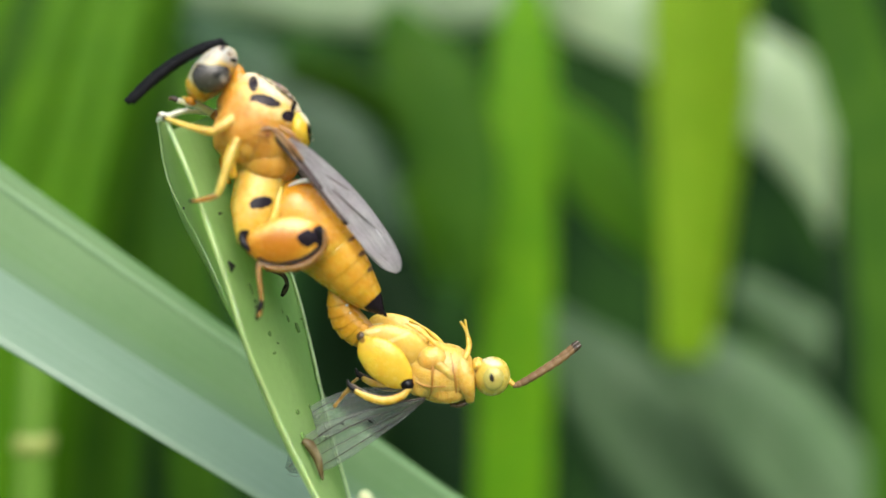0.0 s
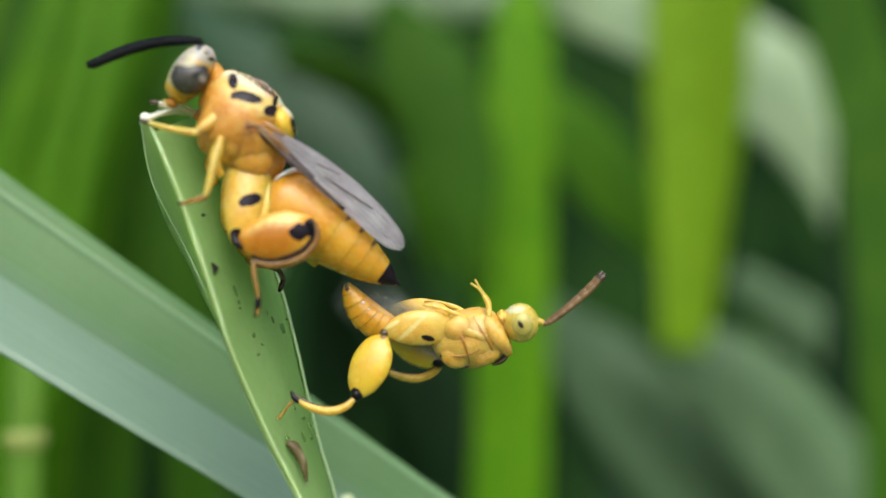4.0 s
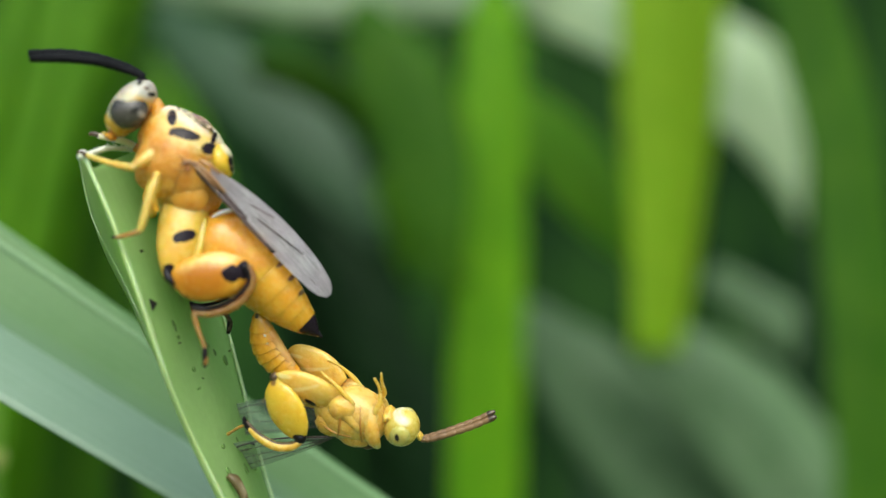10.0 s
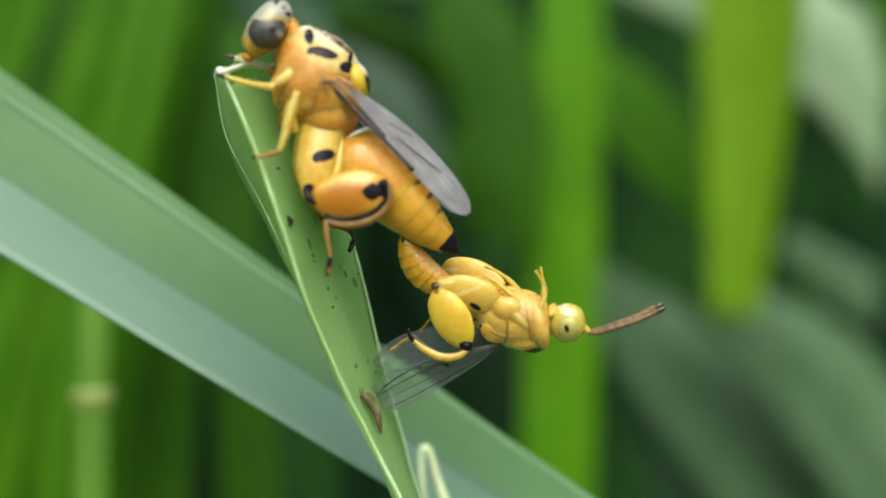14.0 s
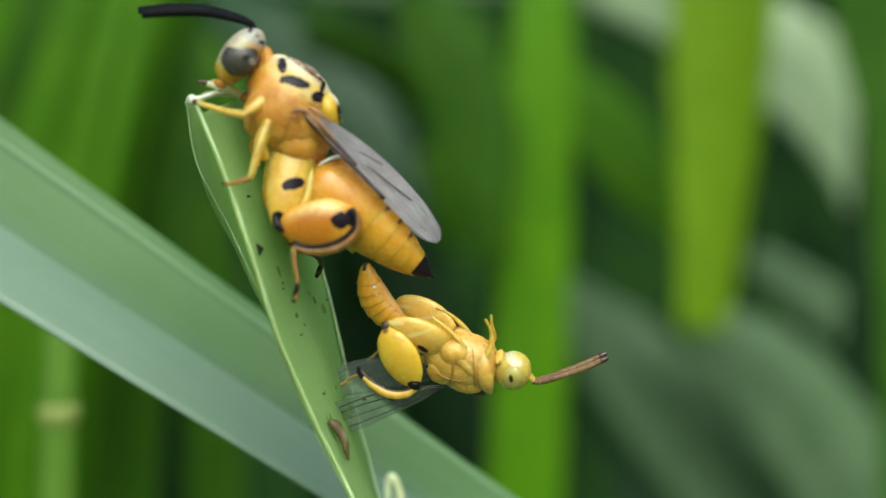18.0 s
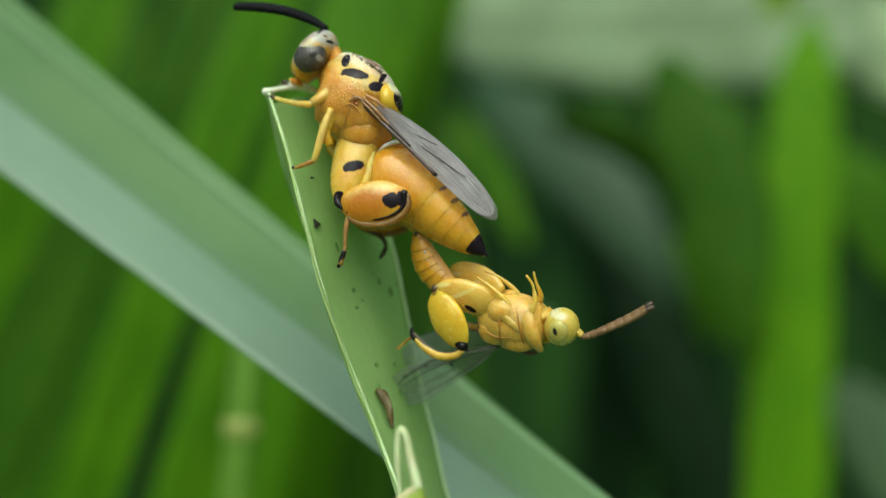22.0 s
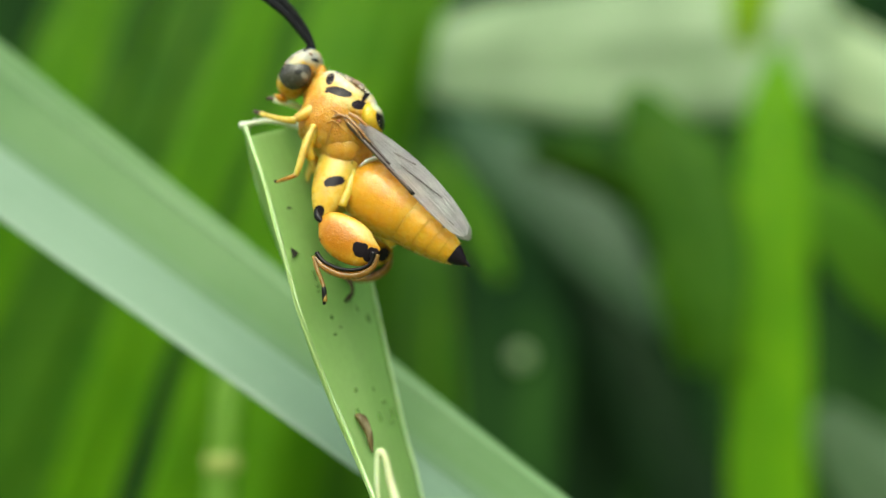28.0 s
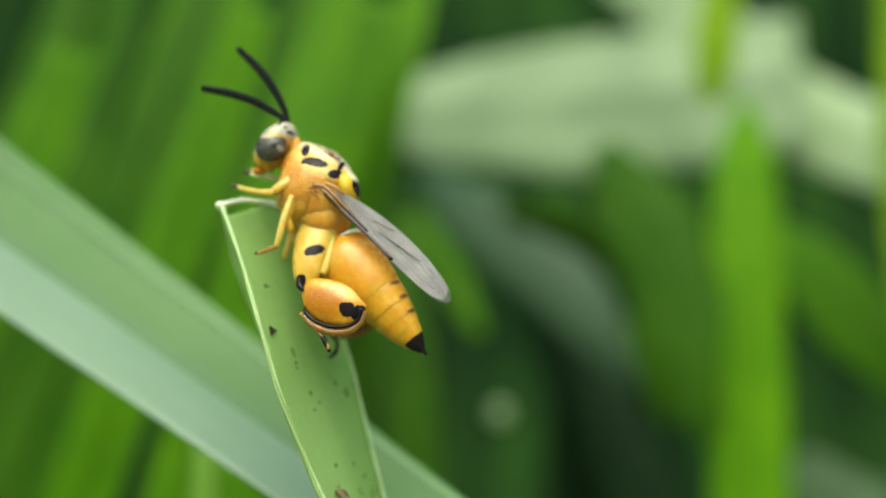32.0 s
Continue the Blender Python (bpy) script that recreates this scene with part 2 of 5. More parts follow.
def ribbon(pts, widths, side, n=60, m=9, thick=0.12, fold=0.1, bm=None, wave=0.0, cut=0.0, seed=0.0):
    """A grass leaf: a strip along a smooth line, with thickness and a shallow channel; UV x runs across, y along (in mm)."""
    bm = bm or bmesh.new()
    uv = bm.loops.layers.uv.verify()
    line = curve([(*p, w) for p, w in zip(pts, widths)], n)
    sides = curve(side, n) if isinstance(side, list) else [side] * n
    top, low, coord = [], [], {}
    dist = 0.0
    for i in range(n):
        c = Vector(line[i, :3])
        d = Vector(line[min(i + 1, n - 1), :3] - line[max(i - 1, 0), :3]).normalized()
        side = Vector(sides[i])
        s = (side - d * side.dot(d)).normalized()
        nrm = s.cross(d).normalized()
        if i:
            dist += (c - Vector(line[i - 1, :3])).length
        w = line[i, 3]
        ra, rb = [], []
        for k in range(m):
            u = k / (m - 1) * 2 - 1
            e = 1 + wave * noise.noise(Vector((dist * 0.35, u, seed)))
            p = c + s * (u * w * 0.5 * e) + nrm * (fold * w * (abs(u) - 0.5) + wave * 0.6 * noise.noise(Vector((dist * 0.2, u * 0.7, seed + 9))))
            th = thick * (0.35 + 0.65 * (1 - u * u))
            a, b = bm.verts.new((p + nrm * th * 0.5) * MM), bm.verts.new((p - nrm * th * 0.5) * MM)
            coord[a] = coord[b] = ((u + 1) / 2, dist * 0.1)
            ra.append(a), rb.append(b)
        top.append(ra), low.append(rb)
    for i in range(n - 1):
        for k in range(m - 1):
            bm.faces.new((top[i][k], top[i][k + 1], top[i + 1][k + 1], top[i + 1][k]))
            bm.faces.new((low[i][k], low[i + 1][k], low[i + 1][k + 1], low[i][k + 1]))
        bm.faces.new((top[i][0], top[i + 1][0], low[i + 1][0], low[i][0]))
        bm.faces.new((top[i][-1], low[i][-1], low[i + 1][-1], top[i + 1][-1]))
    for i in (0, n - 1):
        for k in range(m - 1):
            f = (top[i][k], low[i][k], low[i][k + 1], top[i][k + 1])
            bm.faces.new(f if i == 0 else f[::-1])
    for f in bm.faces:
        for l in f.loops:
            if l.vert in coord:
                l[uv].uv = coord[l.vert]
    return bm


def part(name, bm, material, parent=None, label="", pivot=(0, 0, 0), smooth=True):
    """One mesh object under a thing or a part; its own origin lies at pivot (in the thing's space, mm)."""
    pv = Vector(pivot)
    if parent is not None and "pivot" in parent:
        rel = pv - Vector(parent["pivot"])
    else:
        rel = pv.copy()
    for v in bm.verts:
        v.co -= pv * MM
    me = bpy.data.meshes.new(name)
    bmesh.ops.recalc_face_normals(bm, faces=bm.faces)
    bm.to_mesh(me)
    bm.free()
    if smooth:
        for f in me.polygons:
            f.use_smooth = True
    ob = new(name, me)
    for mt in (material if isinstance(material, (list, tuple)) else [material]):
        me.materials.append(mt)
    ob.parent = parent
    ob.location = rel * MM
    ob["pivot"] = tuple(pv)
    if label:
        ob["label"] = label
    return ob


# ---- plants: materials ----
M_blade = leaf_mat("cut_blade_green", (0.39, 0.55, 0.21), (0.46, 0.61, 0.27), (0.54, 0.66, 0.36), 40.0, 0.65, 0.45, 0.4, 0.5, 0.3)
M_flap = leaf_mat("pale_blade_green", (0.52, 0.70, 0.32), (0.58, 0.75, 0.38), (0.64, 0.78, 0.46), 12.0, 0.8, 0.4, 0.4, 0.2)
M_rim = shell_mat("pale_leaf_margin", (0.46, 0.63, 0.28), (0.56, 0.70, 0.38), rough=0.5, coat=0.0, sss=0.2)
# pale lower half: sky brightness put into the colour, fading up the leaf
M_wide = leaf_mat("dull_blue_green", (0.10, 0.20, 0.065), (0.13, 0.235, 0.085), (0.165, 0.265, 0.12), 60.0, 0.3, 0.5, 0.6, 0.3, spec=0.3, fade=((0.135, 0.225, 0.14), 0.02, 0.4))
M_band = leaf_mat("painted_sky_band", (0.165, 0.255, 0.165), (0.19, 0.282, 0.19), (0.23, 0.325, 0.235), 34.0, 0.25, 0.4, 0.5, 0.2)
M_wrim = leaf_mat("light_margin", (0.20, 0.35, 0.14), (0.24, 0.39, 0.18), (0.28, 0.42, 0.22), 6.0, 0.4, 0.45, fade=((0.13, 0.235, 0.10), 0.0, 0.5))
# lit, half-lit and shaded copies of one leaf green, light put in colour
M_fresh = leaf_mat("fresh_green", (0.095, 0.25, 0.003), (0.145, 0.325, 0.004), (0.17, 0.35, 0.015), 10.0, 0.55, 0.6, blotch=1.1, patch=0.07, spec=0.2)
M_lime = leaf_mat("painted_sun_lime", (0.27, 0.45, 0.01), (0.33, 0.50, 0.016), (0.4, 0.55, 0.04), 8.0, 0.6, 0.6, blotch=1.1, patch=0.07, spec=0.2)
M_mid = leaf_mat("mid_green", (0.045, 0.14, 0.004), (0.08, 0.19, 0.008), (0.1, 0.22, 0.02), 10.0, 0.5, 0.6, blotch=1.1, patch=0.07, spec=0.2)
M_deep = leaf_mat("painted_shade_green", (0.008, 0.030, 0.006), (0.013, 0.042, 0.01), (0.02, 0.055, 0.012), 10.0, 0.35, 0.6, blotch=1.1, patch=0.07, spec=0.2)
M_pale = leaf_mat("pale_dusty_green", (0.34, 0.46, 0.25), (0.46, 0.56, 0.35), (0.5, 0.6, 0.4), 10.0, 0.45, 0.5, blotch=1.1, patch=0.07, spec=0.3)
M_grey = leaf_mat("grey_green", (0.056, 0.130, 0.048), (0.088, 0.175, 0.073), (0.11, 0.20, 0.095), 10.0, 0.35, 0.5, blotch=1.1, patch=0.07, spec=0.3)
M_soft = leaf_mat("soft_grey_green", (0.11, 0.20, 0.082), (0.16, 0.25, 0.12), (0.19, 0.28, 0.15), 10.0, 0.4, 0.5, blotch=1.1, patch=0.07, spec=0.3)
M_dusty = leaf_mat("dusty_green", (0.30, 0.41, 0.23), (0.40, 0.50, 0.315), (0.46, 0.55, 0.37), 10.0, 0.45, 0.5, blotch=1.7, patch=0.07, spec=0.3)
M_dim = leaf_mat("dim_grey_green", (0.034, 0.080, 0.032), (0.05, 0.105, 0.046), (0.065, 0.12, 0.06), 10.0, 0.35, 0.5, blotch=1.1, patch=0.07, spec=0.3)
M_lit = leaf_mat("painted_lit_green", (0.09, 0.24, 0.005), (0.135, 0.3, 0.009), (0.16, 0.33, 0.02), 10.0, 0.5, 0.6, blotch=1.1, patch=0.07, spec=0.2)
M_bright = leaf_mat("painted_sun_green", (0.135, 0.33, 0.003), (0.195, 0.41, 0.004), (0.22, 0.44, 0.015), 10.0, 0.55, 0.6, blotch=1.1, patch=0.07, spec=0.2)
M_half = leaf_mat("painted_half_lit_green", (0.040, 0.115, 0.004), (0.064, 0.15, 0.006), (0.08, 0.17, 0.015), 10.0, 0.5, 0.6, blotch=1.1, patch=0.07, spec=0.2)
M_husk = shell_mat("brown_husk", (0.12, 0.09, 0.03), (0.07, 0.05, 0.02), (0.4, 0.36, 0.2), rough=0.6, coat=0.0, sss=0.0)
M_straw = shell_mat("dry_sheath", (0.62, 0.58, 0.34), (0.5, 0.45, 0.2), (0.2, 0.14, 0.05), rough=0.6, coat=0.0, sss=0.1)


def grass(name, pts, widths, side, mat, label, thick=0.25, fold=0.08, n=40, wave=0.05, seed=0.0, group=""):
    ob = part(name, ribbon(pts, widths, side, n=n, thick=thick, fold=fold, wave=wave, seed=seed), mat)
    part("midrib", tube([(p[0], p[1] - 0.12 - fold * w * 0.5, p[2]) for p, w in zip(pts, widths)], [0.025 * w + 0.05 for w in widths], n=n, m=8), mat, ob, "raised midrib")
    return tagged(ob, label, "grass leaf", group)


def out(x, y, depth):
    """A place given by its bearing from the start of the path (thousandths of the focal length) and its depth behind the insects."""
    f = (22.7 + depth) / 1893.0
    return ((x - 784) * f, depth, (441 - y) * f)


# ---- the blade that carries the insects ----
def tip_blade():
    # the keel line, the far margin and the folded outer margin, from the bitten-off tip down to the sheath
    keel = [Vector(p) for p in ((-6.0, 0.5, 2.8), (-5.27, 0.3, 1.1), (-4.64, 0.2, -0.71), (-4.2, 0.4, -2.18), (-3.49, 0.6, -3.93), (-2.82, 0.6, -5.28), (-1.2, 0.5, -8.5), (4, 2, -20), (6, 6, -60))]
    rim = [Vector(p) for p in ((-5.0, 2.2, 2.97), (-4.33, 3.0, 1.23), (-3.66, 3.5, -0.8), (-3.3, 3.5, -2.1), (-2.92, 3.75, -3.9), (-2.5, 4.0, -5.6), (-1.4, 4.4, -9), (3.4, 6, -20), (6, 10, -60))]
    fold = [Vector(p) for p in ((-6.36, 1.25, 2.86), (-6.3, 1.9, 1.6), (-5.45, 1.3, 0.2), (-4.6, 0.7, -1.4), (-3.85, 0.8, -3.3), (-2.97, 0.8, -5.1), (-1.42, 0.8, -8.8), (3.2, 2.6, -20), (5.4, 7, -60))]
    wave = 0.03
    ob = part("bitten_grass_leaf", ribbon([tuple((p + q) / 2) for p, q in zip(keel, rim)], [(q - p).length for p, q in zip(keel, rim)], [tuple((q - p).normalized()) for p, q in zip(keel, rim)], n=110, m=15, thick=0.09, fold=0.03, wave=wave), M_blade)
    part("folded_margin", ribbon([tuple((p + q) / 2) for p, q in zip(keel, fold)], [(q - p).length for p, q in zip(keel, fold)], [tuple((q - p).normalized()) for p, q in zip(keel, fold)], n=110, m=7, thick=0.07, fold=0.03, wave=wave), M_flap, ob, "paler folded margin of the blade")
    part("keel", tube([tuple(p) for p in keel], [0.05, 0.05, 0.048, 0.045, 0.045, 0.045, 0.05, 0.08, 0.1], n=110, m=8, wob=0.15), M_rim, ob, "whitish keel line")
    part("margin", tube([tuple(p) for p in rim], [0.034] * 9, n=110, m=8, wob=0.2), M_rim, ob, "whitish margin line")
    part("margin", tube([tuple(p) for p in fold], [0.05, 0.05, 0.045, 0.03, 0.03, 0.03, 0.03, 0.03, 0.03], n=110, m=8, wob=0.2), M_rim, ob, "whitish margin line")
    a, b, c = keel[0], rim[0], fold[0]
    M_bite = shell_mat("bleached_edge", (0.85, 0.87, 0.75), (0.75, 0.8, 0.6), rough=0.6, coat=0.0, sss=0.1)
    part("bitten_end", tube([tuple(c), tuple((a + c) / 2 + Vector((0, 0, 0.12))), tuple(a + Vector((-0.05, 0, 0.05))), tuple(a.lerp(b, 0.3) + Vector((0, 0, 0.2))), tuple(a.lerp(b, 0.7) + Vector((0, 0, 0.16))), tuple(b)], [0.06, 0.09, 0.08, 0.07, 0.06, 0.05], n=60, m=8, wob=0.6), M_bite, ob, "bleached bitten-off end")
    for i in range(14):
        f = random.random()
        p = a.lerp(b, f) + Vector((0, 0, 0.2 * math.sin(f * 3)))
        part("fibre", tube([tuple(p), tuple(p + Vector((random.uniform(-0.1, 0.1), -0.05, random.uniform(0.04, 0.12)))), tuple(p + Vector((random.uniform(-0.2, 0.2), -0.1, random.uniform(0.05, 0.2))))], [0.02, 0.012, 0.004], n=8, m=5), M_bite, ob)
    # blemishes on the face
    def on_face(level, across):
        k = int(level)
        p, q = keel[k].lerp(keel[k + 1], level - k), rim[k].lerp(rim[k + 1], level - k)
        nrm = (q - p).cross(keel[k + 1] - keel[k]).normalized()
        if nrm.y > 0:
            nrm = -nrm
        return p.lerp(q, across), (q - p).normalized(), (keel[k + 1] - keel[k]).normalized(), nrm
    M_nick = shell_mat("dark_nick", (0.010, 0.012, 0.008), (0.016, 0.016, 0.010), rough=0.8, coat=0.0, sss=0.0)
    M_scar = shell_mat("scar_green", (0.13, 0.235, 0.055), (0.16, 0.27, 0.07), rough=0.6, coat=0.0, sss=0.0)
    rnd = random.Random(4)
    marks = [(1.82, 0.115, 0.072, 0.2, M_nick), (1.2, 0.2, 0.03, 0.05, M_nick)]
    marks += [(rnd.uniform(1.6, 4.6), rnd.uniform(0.2, 0.85), rnd.uniform(0.01, 0.035), rnd.uniform(0.03, 0.16), M_scar) for _ in range(22)]
    marks += [(rnd.uniform(1.4, 4.8), rnd.uniform(0.1, 0.95), rnd.uniform(0.012, 0.03), rnd.uniform(0.02, 0.05), M_nick) for _ in range(2)]
    for lv, ac, w, h, mt in marks:
        p, sx, sy, nr = on_face(lv, ac)
        bm = bmesh.new()
        vs = [bm.verts.new((p + nr * 0.075 + sx * (w * 3 * math.cos(k * 1.0472) * rnd.uniform(0.6, 1.2)) + sy * (h * math.sin(k * 1.0472) * rnd.uniform(0.6, 1.2))) * MM) for k in ((0, 2, 4) if mt is M_nick else range(6))]
        bm.faces.new(vs)
        ext = bmesh.ops.extrude_face_region(bm, geom=bm.faces[:])["geom"]
        for e in ext:
            if isinstance(e, bmesh.types.BMVert):
                e.co -= nr * 0.04 * MM
        part("nick" if mt is M_nick else "scar", bm, mt, ob, smooth=False)
    p, sx, sy, nr = on_face(4.6, 0.2)
    part("husk", tube([tuple(p - sy * 0.5 + nr * 0.1), tuple(p - sy * 0.3 + nr * 0.2), tuple(p + sy * 0.1 + nr * 0.2), tuple(p + sy * 0.5 + nr * 0.1)], [0.05, 0.11, 0.11, 0.03], n=20, m=12, wob=0.7), M_husk, ob, "small dry brown husk stuck to the blade")
    return tagged(ob, "pale green grass blade with a bitten-off whitish tip", "grass leaf")


blade = tip_blade()

# ---- dry curled sheath in front of the blade ----
M_hook = shell_mat("pale_green_strand", (0.50, 0.60, 0.30), (0.58, 0.62, 0.38), (0.6, 0.55, 0.36), rough=0.6, coat=0.0, sss=0.2)
M_bud = leaf_mat("yellow_green_bud", (0.36, 0.47, 0.05), (0.42, 0.53, 0.08), (0.5, 0.56, 0.16), 10.0, 0.5, 0.5, 0.4, 0.4)
bud = tagged(part("grass_bud", tube([(-1.12, -1.5, -6.0), (-1.19, -1.5, -6.25), (-1.29, -1.5, -6.56), (-1.38, -1.5, -6.9), (-1.5, -1.5, -7.6), (-1.8, -1.45, -10), (-2.4, -1.3, -16)], [(0.08, 0.06), (0.26, 0.18), (0.41, 0.26), (0.51, 0.32), (0.56, 0.36), (0.5, 0.36), (0.4, 0.3)], n=60, m=24, wob=0.06), M_bud), "yellow-green grass bud with a pale hooked strand", "grass bud")
part("strand", tube([(-1.55, -1.4, -6.7), (-1.56, -1.45, -6.05), (-1.60, -1.5, -5.66), (-1.62, -1.5, -5.1), (-1.57, -1.5, -4.9), (-1.50, -1.5, -4.92), (-1.42, -1.5, -5.06), (-1.31, -1.5, -5.48), (-1.19, -1.5, -5.84), (-1.12, -1.5, -6.06)], [0.05, 0.05, 0.055, 0.06, 0.075, 0.08, 0.075, 0.08, 0.1, 0.12], n=70, m=10, wob=0.25), M_hook, bud, "pale hooked strand at the tip")
part("pale_edge", tube([(-1.16, -1.58, -6.04), (-1.38, -1.6, -6.24), (-1.64, -1.62, -6.56), (-1.86, -1.62, -6.9), (-2.02, -1.6, -7.6), (-2.26, -1.5, -10)], [0.06, 0.1, 0.11, 0.1, 0.09, 0.08], n=40, m=10, wob=0.3), M_straw, bud, "dry cream edge of the sheath")

# ---- wide leaf crossing behind ----
def edge_pt(x, low, f=0.0):
    up, lo = Vector(out(x, 312 + 0.70 * x, 7.6)), Vector(out(x + 40, 600 + 0.61 * (x + 40), 5.0))
    return up.lerp(lo, f if low is None else (1.0 if low else 0.0))


def leaf_band(f0, f1, lift, mat, name, label, parent, thick, m):
    xs = (-1500, -900, -400, 0, 430, 800, 1200, 1700)
    A = [edge_pt(x, None, f0) + Vector((0, -lift[0], 0)) for x in xs]
    B = [edge_pt(x, None, f1) + Vector((0, -lift[1], 0)) for x in xs]
    return part(name, ribbon([tuple((p + q) / 2) for p, q in zip(A, B)], [(p - q).length for p, q in zip(A, B)], [tuple((p - q).normalized()) for p, q in zip(A, B)], n=80, m=m, thick=thick, fold=0.0, wave=0.015), mat, parent, label)


wide_leaf = tagged(leaf_band(0.085, 0.66, (0, -0.8), M_wide, "wide_leaf", "", None, 0.2, 13), "broad dull green grass leaf, its lower half coloured as catching the sky", "grass leaf")
leaf_band(0.655, 1.0, (-0.75, 0.0), M_band, "lower_half", "lower half folded back along the midrib, coloured as catching the sky", wide_leaf, 0.15, 9)
leaf_band(0.0, 0.09, (0.0, 0.02), M_wrim, "leaf_margin", "lighter leaf margin", wide_leaf, 0.22, 5)

# ---- the stage of the two insects: x along the body plane, y away, z up ----
STAGE = Matrix(((0.99417654, -0.10664897, -0.01546003, -3.2236906 * MM), (0.10604292, 0.99371684, -0.03580145, 1.0143182 * MM), (0.01918108, 0.03395353, 0.99923933, 1.812158 * MM), (0, 0, 0, 1)))
K = 24.3 / 1893.0


def D(x, y, d=0.0):
    """A place on the drawing of the insects (fine drawing units) at depth d mm, in the stage's millimetres."""
    f = (24.3 + d) / 1893.0
    return ((x - 784) * f + 244 * K, d, (441 - y) * f - 81 * K)


def spot(x, y, rx, ry, deg=0, col=None, d=-0.6, pivot=None):
    p = Vector(D(x, y, d)) - Vector(pivot or (0, 0, 0))
    s = (p.x, p.z, rx * K, ry * K, deg)
    return (*s, col) if col else s


def limb(pts, radii, d=0.0, n=24, m=14, flat=1.0, bm=None, wob=0.0):
    """Tube through drawing places; radii in drawing units, flat: depth radius over width radius. A place may carry its own depth."""
    return tube([D(p[0], p[1], p[2] if len(p) > 2 else d) for p in pts], [(r * K, r * K * flat) for r in radii], n=n, m=m, bm=bm, wob=wob)


BLACK, BROWN = (0.012, 0.009, 0.012), (0.1, 0.05, 0.02)
M_amber = shell_mat("amber_cuticle", (0.58, 0.265, 0.03), (0.54, 0.22, 0.02), (0.6, 0.33, 0.03), pits=0.5)
M_yellow = shell_mat("yellow_cuticle", (0.6, 0.36, 0.03), (0.58, 0.29, 0.022), (0.62, 0.44, 0.06))
M_leg = shell_mat("pale_leg_cuticle", (0.63, 0.43, 0.10), (0.61, 0.37, 0.065), (0.66, 0.48, 0.16), rough=0.33)
M_tarsus = shell_mat("brownish_tarsus", (0.361, 0.189, 0.043), (0.25, 0.13, 0.04))
M_black = shell_mat("black_cuticle", (0.006, 0.005, 0.006), (0.012, 0.01, 0.012), rough=0.35, sss=0.0, spec=0.07)
M_dark = shell_mat("dark_brown_cuticle", (0.07, 0.042, 0.02), (0.03, 0.02, 0.012), (0.16, 0.09, 0.03), rough=0.35, sss=0.1)
M_anten = shell_mat("charcoal_antenna", (0.004, 0.004, 0.005), (0.009, 0.009, 0.011), rough=0.5, coat=0.0, sss=0.0, grain=60.0, bump=1.0, spec=0.1)
M_white = shell_mat("white_membrane", (0.85, 0.84, 0.8), (0.8, 0.8, 0.78), sss=0.3)
M_eye = shell_mat("grey_brown_eye", (0.045, 0.040, 0.035), (0.065, 0.058, 0.05), rough=0.24, sss=0.0, coat=0.1, grain=70.0, bump=0.25)
M_wing = wing_mat("smoky_wing", (0.99, 0.93, 0.97), 0.50, 0.0, 0.2, 0.55)
M_side = shell_mat("pale_flank", (0.61, 0.31, 0.045), (0.58, 0.265, 0.03), (0.63, 0.37, 0.07), pits=0.3)
M_seam = shell_mat("amber_furrow", (0.45, 0.2, 0.03), (0.4, 0.165, 0.022), rough=0.55, sss=0.3)
M_root = shell_mat("pinkish_root", (0.36, 0.18, 0.08), (0.3, 0.14, 0.065), (0.14, 0.07, 0.04), rough=0.4)
M_hair = shell_mat("pale_hair", (0.6, 0.5, 0.3), (0.5, 0.4, 0.25), sss=0.0)
M_vein = shell_mat("wing_vein", (0.045, 0.03, 0.03), (0.08, 0.05, 0.045), rough=0.4, sss=0.0)


def segments(parent, name, pts, radii, cuts, mats, pivot, flat=0.85, m=26, lips=1.006, place=D, unit=K):
    """Overlapping rings of an abdomen; each ring is a part."""
    line = curve([(*place(*p), r * unit) for p, r in zip(pts, radii)], 400)
    for i, (a, b) in enumerate(zip(cuts, cuts[1:])):
        ia, ib = int(max(a - 0.02, 0) * 399), int(b * 399)
        idx = np.linspace(ia, ib, 12).astype(int)
        P = [tuple(line[j, :3]) for j in idx]
        lip = lips if b < 1 else 1.0
        Rr = []
        for q, j in enumerate(idx):
            f = q / 11
            s = 0.985 + (lip - 0.985) * min(1, f * 1.15)
            if q == 11 and b < 1:
                s = 2 * 0.985 - lips - 0.02
            Rr.append((line[j, 3] * s, line[j, 3] * s * flat))
        part(name, tube(P, Rr, n=22, m=m), mats[i], parent, pivot=pivot)


def feeler(pts, radii, mat, parent, pivot, rings=11, place=D, unit=K, waist=0.93):
    """A beaded antenna flagellum."""
    P = curve([place(*p) for p in pts], rings * 4 + 1)
    r0 = curve([(r * unit,) for r in radii], rings * 4 + 1)[:, 0]
    Rr = [(r * (waist if i % 4 == 0 else 1.0),) * 2 for i, r in enumerate(r0)]
    return part("antenna", tube([tuple(p) for p in P], Rr, n=rings * 8, m=12), mat, parent, pivot=pivot)


